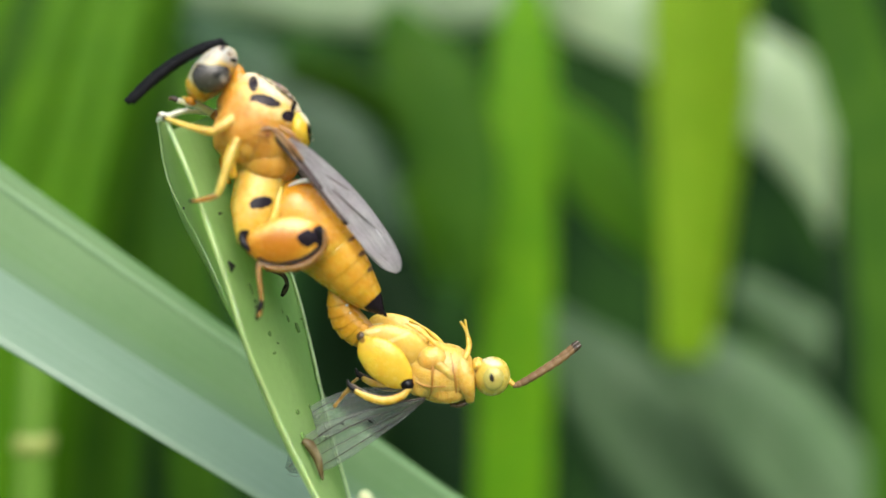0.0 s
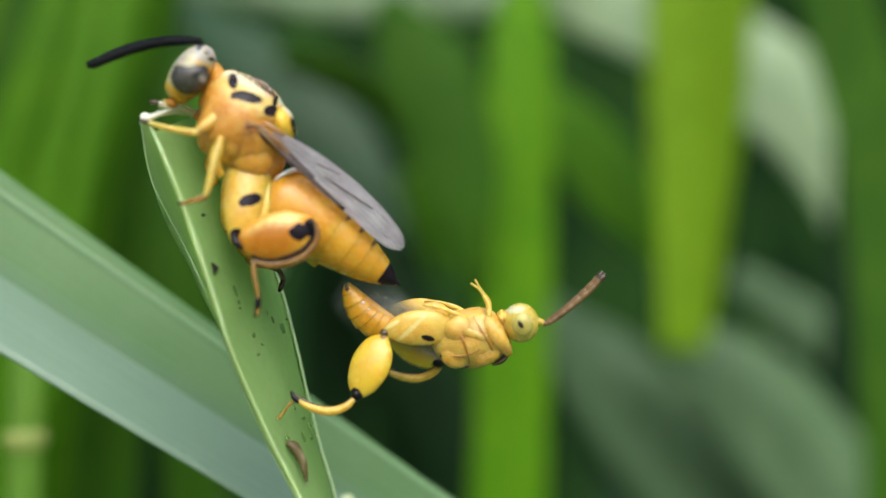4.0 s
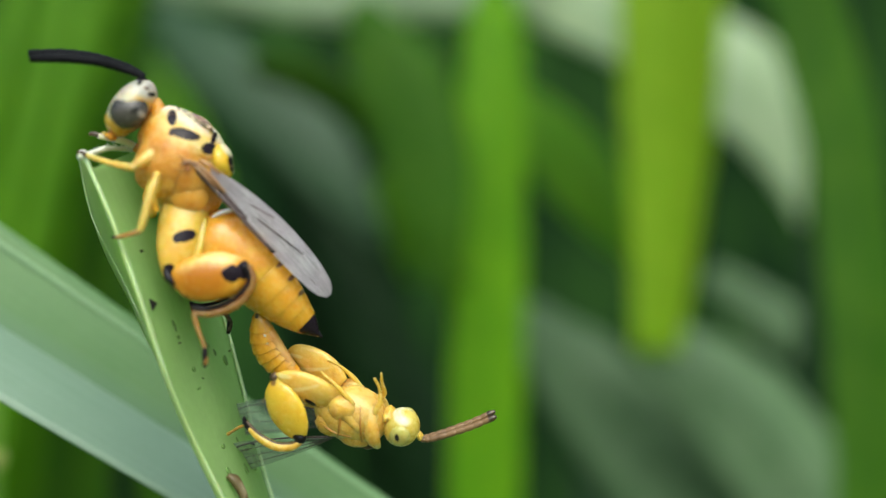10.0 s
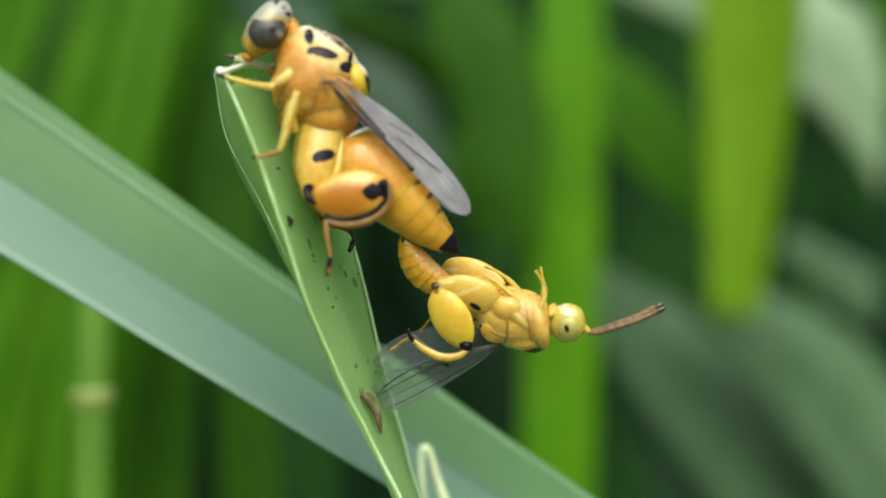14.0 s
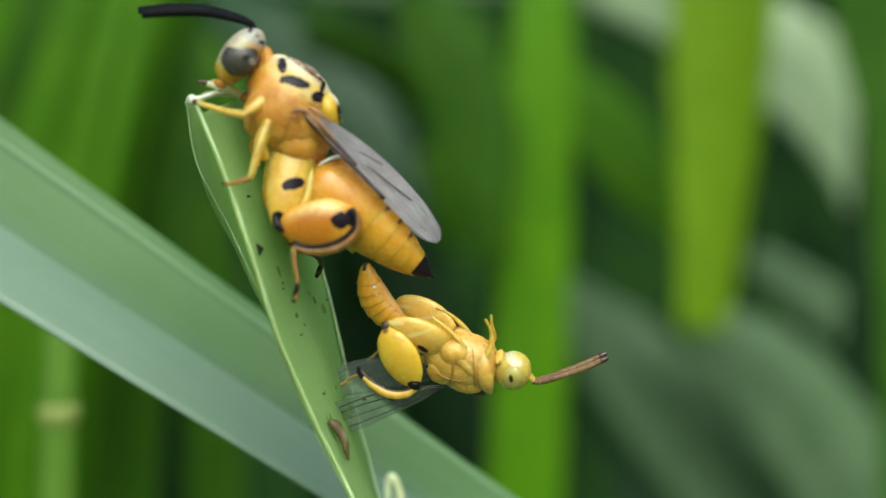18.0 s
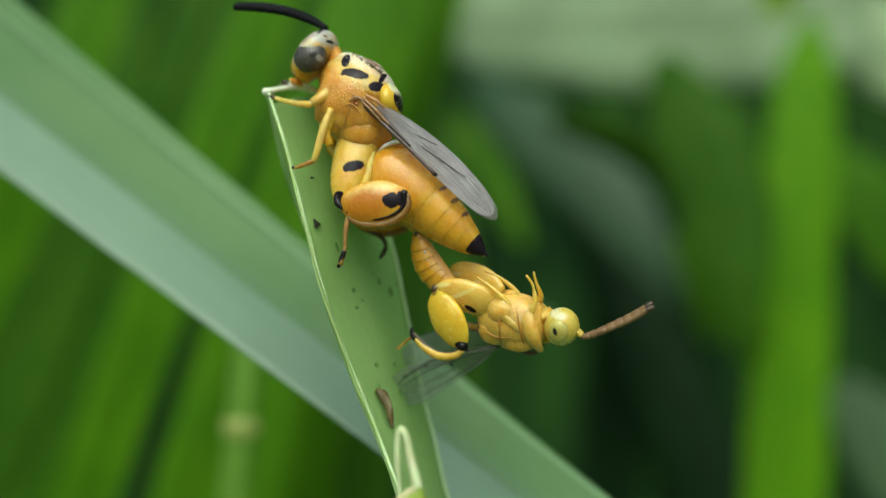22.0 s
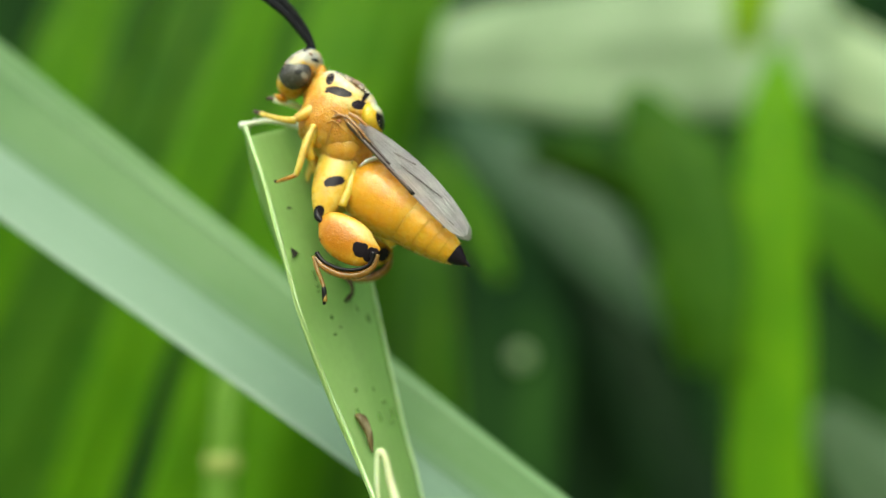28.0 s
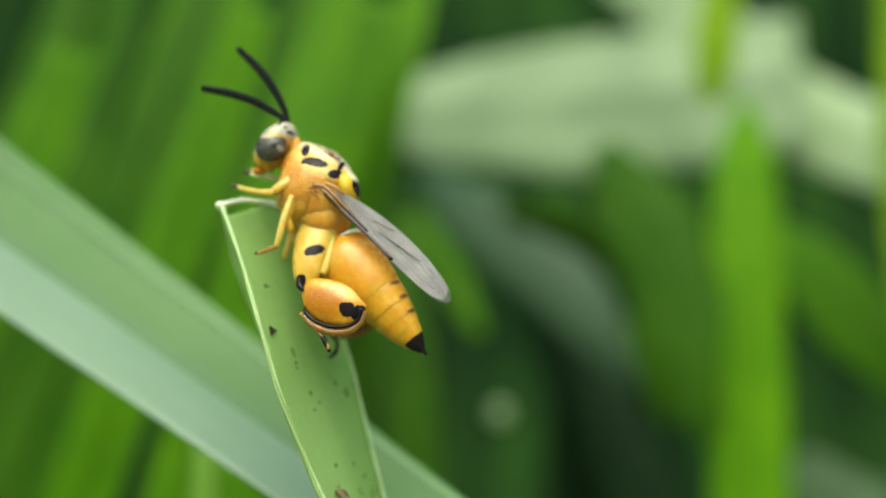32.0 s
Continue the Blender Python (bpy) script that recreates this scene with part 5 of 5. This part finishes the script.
# seconds, shift along x and z (mm), lean (degrees) of her body between the jerks
FEMALE_REST = (
    (0, -0.166, -0.135, -3.65),
    (0.5, -0.147, -0.1, -2.83),
    (1, -0.165, -0.161, -3.59),
    (1.5, -0.145, -0.097, -2.37),
    (2, -0.144, -0.169, -2.28),
    (2.5, -0.145, -0.111, -1.83),
    (3.5, -0.128, -0.043, -1.97),
    (5.5, -0.142, -0.107, -2.5),
    (6.5, -0.149, -0.129, -2.28),
    (7, -0.141, -0.12, -2.29),
    (7.5, -0.143, -0.089, -2.36),
    (8.5, -0.137, -0.106, -2.36),
    (9, -0.137, -0.096, -2.72),
    (9.5, -0.096, 0.023, -1.05),
    (10, -0.113, -0.01, -1.91),
    (10.5, -0.111, 0.009, -0.82),
    (11, -0.12, -0.055, -1.07),
    (11.5, -0.113, -0.058, -0.69),
    (12.5, -0.109, -0.041, -1.47),
    (13, -0.123, -0.065, -1.86),
    (13.5, -0.1, -0.066, 0.01),
    (15.5, -0.11, -0.097, -3.85),
    (16, -0.089, -0.029, -1.37),
    (16.5, -0.111, -0.088, -2.65),
    (17, -0.095, -0.058, -1.3),
    (18, -0.103, -0.061, -1.77),
    (18.5, -0.064, 0.033, -0.49),
    (19, -0.0, 0.0, -0.0),
    (20, -0.048, -0.125, -1.87),
    (20.5, 0.152, 0.04, 4.34),
    (21, 0.129, -0.106, 1.46),
    (21.5, 0.172, -0.081, 2.72),
    (22, 0.082, -0.109, 0.02),
    (23, 0.042, -0.155, -0.95),
    (24, 0.033, -0.163, -0.45),
    (24.5, 0.087, -0.127, 2.22),
    (25, 0.083, -0.073, -2.86),
    (25.5, 0.094, 0.044, -2.38),
    (27.5, 0.223, 0.24, -3.03),
    (28, 0.24, 0.2, -2.89),
    (28.5, 0.24, 0.188, -2.96),
    (29, 0.267, 0.178, -3.27),
    (29.5, 0.252, 0.208, -4.25),
    (30, 0.248, 0.211, -4.4),
    (30.5, 0.281, 0.232, -3.87),
    (31, 0.288, 0.299, -3.19),
    (31.5, 0.28, 0.412, -2.22),
    (32, 0.32, 0.439, -1.2),
)


def her_row(t):
    """Her body's row at a time: each jerk of his swings her a little."""
    p = jerk(t)
    u, w, deg = (between(FEMALE_REST, t, k) for k in (1, 2, 3))
    return (t, u + 0.05 * p, w + 0.07 * p, deg + 3.2 * p)


FEMALE = [her_row(t) for t in times_of(FEMALE_REST, JERK_ROWS)]

# seconds, place of his eye along x and z (mm), lean, roll about his body, between the jerks
MALE_REST = (
    (0, 4.227, -4.766, -1.5, 62),
    (0.5, 4.501, -5.153, -4.0, 55),
    (1, 4.067, -4.846, -3.0, 62),
    (1.5, 4.519, -4.868, 0.1, 55),
    (2.5, 4.281, -5.016, -3.0, 55),
    (3.5, 4.456, -5.102, -6.0, 55),
    (5.5, 4.319, -4.685, -1.4, 55),
    (6.5, 4.38, -4.981, -2.7, 55),
    (7, 4.215, -4.859, -5.7, 58),
    (7.5, 4.411, -5.203, -4.7, 50),
    (8.5, 4.424, -4.767, -1.8, 50),
    (9, 4.189, -5.104, -6.8, 52),
    (9.5, 4.427, -4.891, -4.9, 45),
    (10, 3.8, -5.3, -11.0, 38),
    (10.5, 4.479, -4.92, -3.8, 42),
    (11, 4.164, -4.862, -4.5, 48),
    (11.5, 4.218, -4.869, -3.8, 45),
    (12.5, 4.576, -4.745, -3.4, 48),
    (13, 4.349, -5.004, -5.3, 58),
    (13.5, 4.675, -4.769, -1.9, 52),
    (15.5, 4.411, -4.395, -2.5, 45),
    (16.5, 3.848, -5.024, -4.7, 45),
    (17, 4.259, -4.757, -4.6, 48),
    (18, 4.105, -5.129, -6.5, 44),
    (19, 3.892, -4.975, -0.0, 34),
    (20, 4.09, -4.749, -4.8, 38),
    (21, 4.304, -4.731, -0.3, 32),
    (21.5, 4.171, -4.799, -0.1, 34),
    (22, 4.3, -4.565, -1.0, 45),
    (23, 4.451, -4.63, 2.1, 58),
    (24, 4.424, -4.572, -1.1, 45),
    (24.5, 4.495, -4.345, 1.7, 40),
    (25, 4.787, -4.141, 1.3, 34),
    (25.1, 4.75, -4.2, 0.5, 30),
    (25.2, 4.35, -4.95, -12, 18),
    (25.3, 3.9, -5.35, -20, 8),
    (25.4, 3.3, -5.6, -27, 3),
)
# the same at the height of a jerk
MALE_HIGH = ((0, 5.33, -3.4, 23, 60), (3, 5.33, -3.34, 23.1, 60), (8, 5.32, -3.57, 21.5, 60), (12, 5.30, -3.46, 21.6, 48), (17.5, 5.66, -3.1, 25.6, 55), (19.5, 5.35, -3.5, 22, 40), (22.5, 5.04, -3.23, 27.8, 50), (23.5, 5.47, -3.0, 29.5, 50), (25, 5.4, -3.1, 26, 45))
# he lets go and drops into the grass
MALE_FALL = (
    (25.5, 2.804, -5.713, -30.2, 0),
    (25.8, 3.6, -6.6, -45, -8, -0.8),
    (26.15, 6.0, -9.0, -40, -35, 1.5),
    (26.5, 9.0, -12.5, -25, -65, 5.0),
    (26.9, 11.3, -14.9, -10, -88, 8.0),
    (27.3, 11.5, -15.2, -8, -90, 8.1),
    (32, 11.5, -15.2, -8, -90, 8.1),
)


def his_row(t):
    """His row at a time: the jerk carries him out first, then up."""
    p = jerk(t)
    rest, high = [between(MALE_REST, t, k) for k in (1, 2, 3, 4)], [between(MALE_HIGH, t, k) for k in (1, 2, 3, 4)]
    return (t, *(a + (b - a) * f for a, b, f in zip(rest, high, (p ** 0.6, p, p, p))))


MALE = [his_row(t) for t in times_of(MALE_REST, JERK_ROWS) if t < 25.5] + list(MALE_FALL)


def turn_y(deg):
    """Turn in the stage's side plane, anticlockwise as seen from the camera."""
    return Matrix.Rotation(-radians(deg), 4, "Y")


def female_pose(row):
    t, u, w, deg = row
    return STAGE @ Matrix.Translation(Vector((u, 0, w)) * MM) @ turn_y(deg)


def male_pose(row):
    t, u, w, deg, roll = row[:5]
    r = Matrix.Rotation(radians(-9), 4, "Z") @ turn_y(deg) @ turn_y(-13.2) @ Matrix.Rotation(-radians(roll - 65), 4, "X") @ turn_y(13.2)
    rel = r @ ((MALE_EYE - MALE_O) * MM)
    if len(row) > 5:
        return STAGE @ Matrix.Translation(Vector((u, row[5], w)) * MM - rel) @ r
    return STAGE @ Matrix.Translation(Vector((u, -0.35, w - 0.08)) * MM - rel) @ r


def local(ob, m=Matrix()):
    """A part's pose: its rest place with a turn m about its own origin."""
    base = ob["pivot"]
    par = ob.parent["pivot"]
    return Matrix.Translation((Vector(base) - Vector(par)) * MM) @ m


# seconds, near and far antenna (degrees from the forward rest), her abdomen, hind femur, hind tibia
HER = (
    (0, 53, 53, -2.7, 8, -14),
    (1, 45, 46, -1, 8, -14),
    (2, 48, 48, 1, 8, -12),
    (3, 50, 50, 0.5, 8, -10),
    (3.5, 36, 37, 0, 8, -14),
    (5.5, 22, 22, 2, 8, -14),
    (6, 23, 22, 1, 8, -14),
    (7, 20, 19, 0, 8, -14),
    (8, 9, 5, -0.5, 5, -8),
    (9, -1, -4, -0.9, 5, 0),
    (10, 8, 7, 0, 5, 0),
    (11, 19, 18, 0, 5, 0),
    (12, 19, 17, 1, 5, 2),
    (13, 18, 17, 1.7, 5, 0),
    (13.5, 14, 12, 1, 5, -8),
    (15.5, 12, 10, 3, 6, -14),
    (16, 11, 9, 3, 6, -15),
    (17, 13, 12, 5.7, 6, -15),
    (18, 13, 12, 4.8, 6, -12),
    (19, 0, 0, 0, 0, 0),
    (20, 0, -2, 5.7, 2, -16),
    (21, 0, -2, 7.3, 2, -16),
    (22, 2, 1, 4.5, 2, -18),
    (23, 2, 2, 8.7, -3, -20),
    (24, 10, 9, 8.4, -3, -18),
    (25, -3, -6, 16, -6, -10),
    (25.5, -3, -8, -6.3, -28, 10),
    (27.5, -27, -31, -10.6, 2, 0),
    (28, -26, -31, 8.3, -36, 4),
    (28.5, -14, -36, 2, -26, 4),
    (29, -13, -29, -7.3, -8, 2),
    (29.5, -12, -30, 0, -8, 6),
    (30, -1, -24, 5.1, -6, -12),
    (30.5, -8, -26, 2, -28, 4),
    (31, -8, -20, -2.6, 14, -12),
    (31.5, -20, -34, -8, -6, 6),
    (32, -7, -39, -6.9, -28, -6),
)
# seconds, slope of his antennae between the jerks
FEEL = ((0, 31), (0.5, 23), (1, 28), (1.5, 25), (3.5, 20), (5.5, 26), (6.5, 23), (7, 20), (7.5, 23), (8.5, 24), (9, 21), (9.5, 19), (10, 16), (10.5, 21), (11, 23), (11.5, 23), (12.5, 19), (13, 20), (13.5, 20), (15.5, 11), (16.5, 20), (17, 19), (18, 18), (19, 12), (20, 18), (20.5, 15), (21, 8), (21.5, 12), (22, 24), (23, 23), (24, 23), (24.5, 20), (25, 18), (25.5, -5), (27, 5), (32, 5))
# seconds, how far his near hind leg reaches down (0 folded, 1 down)
NEAR_LEG = ((0, 0), (0.1, 0.15), (0.2, 1), (0.3, 0.9), (0.4, 0.8), (0.5, 0.5), (0.6, 0.25), (1, 0.15), (1.1, 1), (1.2, 1), (1.3, 0.8), (1.7, 0.7), (1.9, 0.1), (2, 0.9), (2.1, 1), (2.2, 0.8), (2.6, 0.7), (2.9, 0.55), (3, 1), (3.1, 1), (3.2, 0.85), (3.3, 0.8), (3.5, 0.5),
            (3.9, 0.3), (4, 1), (4.2, 0.8), (4.5, 0.4), (4.8, 0.2), (4.9, 1), (5.1, 0.8), (5.3, 0.4), (5.5, 0.25), (5.8, 0.2), (5.9, 1), (6, 0.9), (6.1, 0.8), (7, 0.75), (7.1, 1), (7.2, 0.9), (7.3, 0.8), (7.5, 0.75), (7.6, 0.15), (7.9, 0.1), (8, 1), (8.1, 1), (8.2, 0.8), (8.3, 0.65),
            (8.4, 0.2), (9, 0.3), (9.1, 1), (9.2, 1), (9.3, 0.8), (9.4, 0.35), (10, 0.3), (10.2, 0.45), (10.3, 1), (10.4, 0.75), (10.5, 0.4), (11, 0.3), (11.1, 1), (11.2, 1), (11.3, 0.8), (11.4, 0.35), (11.9, 0.2), (12, 1), (12.1, 0.9), (12.3, 0.75), (12.4, 0.5), (12.5, 0.3), (13, 0.3),
            (13.1, 0.1), (13.2, 1), (13.3, 0.9), (13.5, 0.8), (14, 0.3), (14.1, 1), (14.3, 0.7), (14.5, 0.2), (14.9, 0.2), (15, 1), (15.2, 0.5), (15.4, 0.15), (15.7, 0.15), (15.8, 0.9), (15.9, 0.85), (16, 0.4), (16.1, 0.3), (16.2, 0.2), (16.6, 0.25), (16.7, 1), (16.8, 0.6), (16.9, 0.3),
            (17.3, 0.3), (17.4, 0.45), (17.5, 1), (17.6, 0.6), (17.7, 0.3), (18.3, 0.25), (18.4, 1), (18.6, 0.25), (19, 0.2), (19.3, 0.35), (19.4, 0.9), (19.5, 0.8), (19.6, 0.5), (19.7, 0.25), (20.2, 0.3), (20.3, 0.9), (20.4, 0.6), (20.5, 0.4), (20.6, 0.2), (21.5, 0.25), (21.6, 1), (21.7, 0.9),
            (21.9, 0.3), (22.4, 0.35), (22.5, 1), (22.6, 1), (22.7, 0.8), (23.4, 0.75), (23.5, 1), (23.6, 1), (23.7, 0.85), (24.2, 0.75), (24.3, 0.4), (24.4, 0.15), (24.5, 0.2), (24.6, 1), (24.7, 0.95), (24.8, 0.5), (24.9, 0.25), (25.5, 0.2), (32, 0.1))
# the same for the far one, which hangs only at the height of a jerk
FAR_LEG = ((0, 0), (0.1, 0), (0.2, 0.3), (0.3, 0.2), (0.4, 0), (1, 0), (1.1, 0.2), (1.2, 1), (1.3, 0.2), (1.4, 0), (1.9, 0), (2, 0.2), (2.1, 0.4), (2.2, 0.1), (2.3, 0), (2.9, 0), (3, 0.3), (3.1, 0.3),
           (3.2, 0.1), (3.3, 0), (3.9, 0), (4, 0.3), (4.1, 0.9), (4.2, 0.1), (4.3, 0), (4.8, 0), (4.9, 0.9), (5, 0.3), (5.1, 0), (5.8, 0), (5.9, 0.3), (6, 0.45), (6.1, 0), (7, 0), (7.1, 1), (7.2, 0.4),
           (7.3, 0), (7.9, 0), (8, 0.3), (8.1, 1), (8.2, 0.2), (8.3, 0), (9, 0), (9.1, 0.2), (9.2, 0.9), (9.3, 0.1), (9.4, 0), (10.2, 0), (10.3, 0.85), (10.4, 0.3), (10.5, 0), (11, 0), (11.1, 0.2), (11.2, 1),
           (11.3, 0.15), (11.4, 0), (11.9, 0), (12, 1), (12.1, 0.25), (12.2, 0), (13.1, 0), (13.2, 1), (13.3, 0.3), (13.4, 0.1), (13.5, 0), (14, 0), (14.1, 0.3), (14.2, 0.9), (14.3, 0.1), (14.4, 0), (14.9, 0), (15, 0.4),
           (15.1, 0.2), (15.2, 0), (15.7, 0), (15.8, 0.3), (15.9, 0.5), (16, 0.2), (16.1, 0), (16.2, 0), (16.6, 0), (16.7, 0.1), (16.8, 0.3), (16.9, 0), (17.4, 0), (17.5, 0.1), (17.6, 0.3), (17.7, 0), (18.3, 0), (18.4, 0.1),
           (18.5, 0.1), (18.6, 0), (19.3, 0), (19.4, 0.3), (19.5, 0.4), (19.6, 0.1), (19.7, 0), (20.2, 0), (20.3, 0.3), (20.4, 0.2), (20.5, 0), (21.5, 0), (21.6, 0.3), (21.7, 0.4), (21.8, 0.1), (21.9, 0), (22.4, 0), (22.5, 1),
           (22.6, 0.45), (22.7, 0), (23.4, 0), (23.5, 1), (23.6, 0.75), (23.7, 0.1), (23.8, 0), (24.5, 0), (24.6, 0.2), (24.7, 0.3), (24.8, 0.1), (24.9, 0), (32, 0))
# seconds, his wings raised (0 to 1)
WINGS = [(0, 0.0)]
for t0, *heights in JERKS:
    h = heights[0]
    WINGS += [(round(t0 - 0.1, 2), 0.0), (round(t0 - 0.05, 2), 0.3 * h), (t0, 0.75 * h), (round(t0 + 0.05, 2), 1.1 * h)]
    if len(heights) > 1 and heights[1] > 0.8:
        WINGS += [(round(t0 + 0.1, 2), 0.6), (round(t0 + 0.15, 2), 0.2)]
    else:
        WINGS.append((round(t0 + 0.1, 2), 0.35))
    WINGS.append((round(t0 + 0.2, 2), 0.0))
WINGS += [(25.5, 0.0), (25.65, 0.4), (25.8, 0.8), (26.5, 1.0), (26.8, 0.5), (27, 0.0), (32, 0.0)]


# seconds, rise of the wide leaf (mm)
LEAF_SWAY = ((0, 0), (3, -0.12), (6, 0.45), (12, 0.42), (14, 0.25), (18, 0.05), (20, 0.5), (24, 0.4), (30, 0.65), (32, 0.65))


def his_turn(t):
    """His turn against the stage at a time, between the rows of MALE."""
    for a, b in zip(MALE, MALE[1:]):
        if a[0] <= t <= b[0]:
            qa, qb = (STAGE.inverted() @ male_pose(a)).to_quaternion(), (STAGE.inverted() @ male_pose(b)).to_quaternion()
            return qa.slerp(qb, (t - a[0]) / (b[0] - a[0]))
    return (STAGE.inverted() @ male_pose(MALE[-1])).to_quaternion()


def aimed(base, rest, deg, back=0.0):
    """The turn, on top of base, that brings rest to the given slope in the side plane."""
    want = Vector((math.cos(radians(deg)), back, math.sin(radians(deg))))
    return rest.rotation_difference(base.inverted() @ want)


def spread(t):
    """How far her wings are lifted off the abdomen, in degrees."""
    return float(np.interp(t, (0, 15, 21, 23, 25.5, 28, 29, 30, 32), (0, 1, 2, 4, 4, 1, 1, 4, 4)))


def stretch(t):
    """Turn of her near hind foot, stretched backwards after he has dropped, in degrees."""
    return float(np.interp(t, (0, 25.5, 27.5, 28.5, 30, 32), (0, 0, 38, 45, 75, 65)))


def about(joint, pivot, deg):
    """A turn in the side plane about a joint that is not the part's own pivot."""
    off = Matrix.Translation((Vector(joint) - Vector(pivot)) * MM)
    return off @ turn_y(deg) @ off.inverted()


def motions():
    # the wide leaf rocks a little in the air
    walk(wide_leaf, [(t, pose(0, 0, z * MM)) for t, z in LEAF_SWAY])
    walk(female, [(r[0], female_pose(r)) for r in FEMALE])
    for ob, k in ((f_feel[0], 1), (f_feel[1], 2)):
        walk(ob, [(r[0], local(ob, turn_y(r[k]))) for r in HER])
    swing = times_of(HER, JERK_ROWS)
    walk(f_abdomen, [(t, local(f_abdomen, turn_y(between(HER, t, 3) + 6.0 * jerk(t) ** 0.6))) for t in swing])
    for i, (femur, rest) in enumerate(f_hinds):
        walk(femur, [(r[0], local(femur, turn_y(r[4] * (1, 0.8)[i]))) for r in HER])
        for ob in rest:
            walk(ob, [(r[0], local(ob, turn_y(r[5] + 9) @ (about(D(488, 530), D(600, 474), stretch(r[0])) if i == 0 and ob in rest[2:] else Matrix()))) for r in HER])
    for ob in f_wings:
        walk(ob, [(t, local(ob, turn_y(between(HER, t, 3) * 0.25 + 3.5 * jerk(t) + spread(t)))) for t in swing])
    walk(male, [(r[0], male_pose(r)) for r in MALE])
    rest = (Vector(N(950, 276)) - Vector(N(764, 350))).normalized()
    for i, ob in enumerate(m_feel):
        walk(ob, [(t, local(ob, aimed(his_turn(t), rest, between(FEEL, t, 1) + 19 * jerk(t) + (0, 0, 2, 2)[i], -0.12).to_matrix().to_4x4())) for t in times_of(FEEL, JERK_ROWS)])
    still = Matrix().to_quaternion()
    for i, (femur, others, thigh, shin) in enumerate(m_hinds):
        turns = []
        for t in times_of(NEAR_LEG, FAR_LEG):
            base, reach = his_turn(t), between((NEAR_LEG, FAR_LEG)[i], t, 1)
            qf = still.slerp(aimed(base, thigh, (-104 - 14 * jerk(t), -72)[i], (-0.1, 0.2)[i]), reach)
            turns.append((t, qf, still.slerp(aimed(base @ qf, shin, (186, 192)[i], 0.1), reach)))
        walk(femur, [(t, local(femur, qf.to_matrix().to_4x4())) for t, qf, qt in turns])
        for ob in others:
            walk(ob, [(t, local(ob, qt.to_matrix().to_4x4())) for t, qf, qt in turns])
    for i, ob in enumerate(m_wings):
        walk(ob, [(t, local(ob, Matrix.Rotation(radians((-25, 20)[i] * h), 4, "X") @ turn_y((-118, -100)[i] * h))) for t, h in WINGS])
    # his abdomen keeps hold of her
    anchor = Vector(D(604, 522))
    rest = (MALE_TIP - WAIST).normalized()
    rows = []
    for r in MALE:
        tip = male_pose(r).inverted() @ (female_pose(her_row(r[0])) @ (anchor * MM)) / MM + MALE_O
        aim = (tip - WAIST).normalized() if r[0] < 25.8 else rest
        rows.append((r[0], local(m_abdomen, rest.rotation_difference(aim).to_matrix().to_4x4())))
    walk(m_abdomen, rows)


motions()
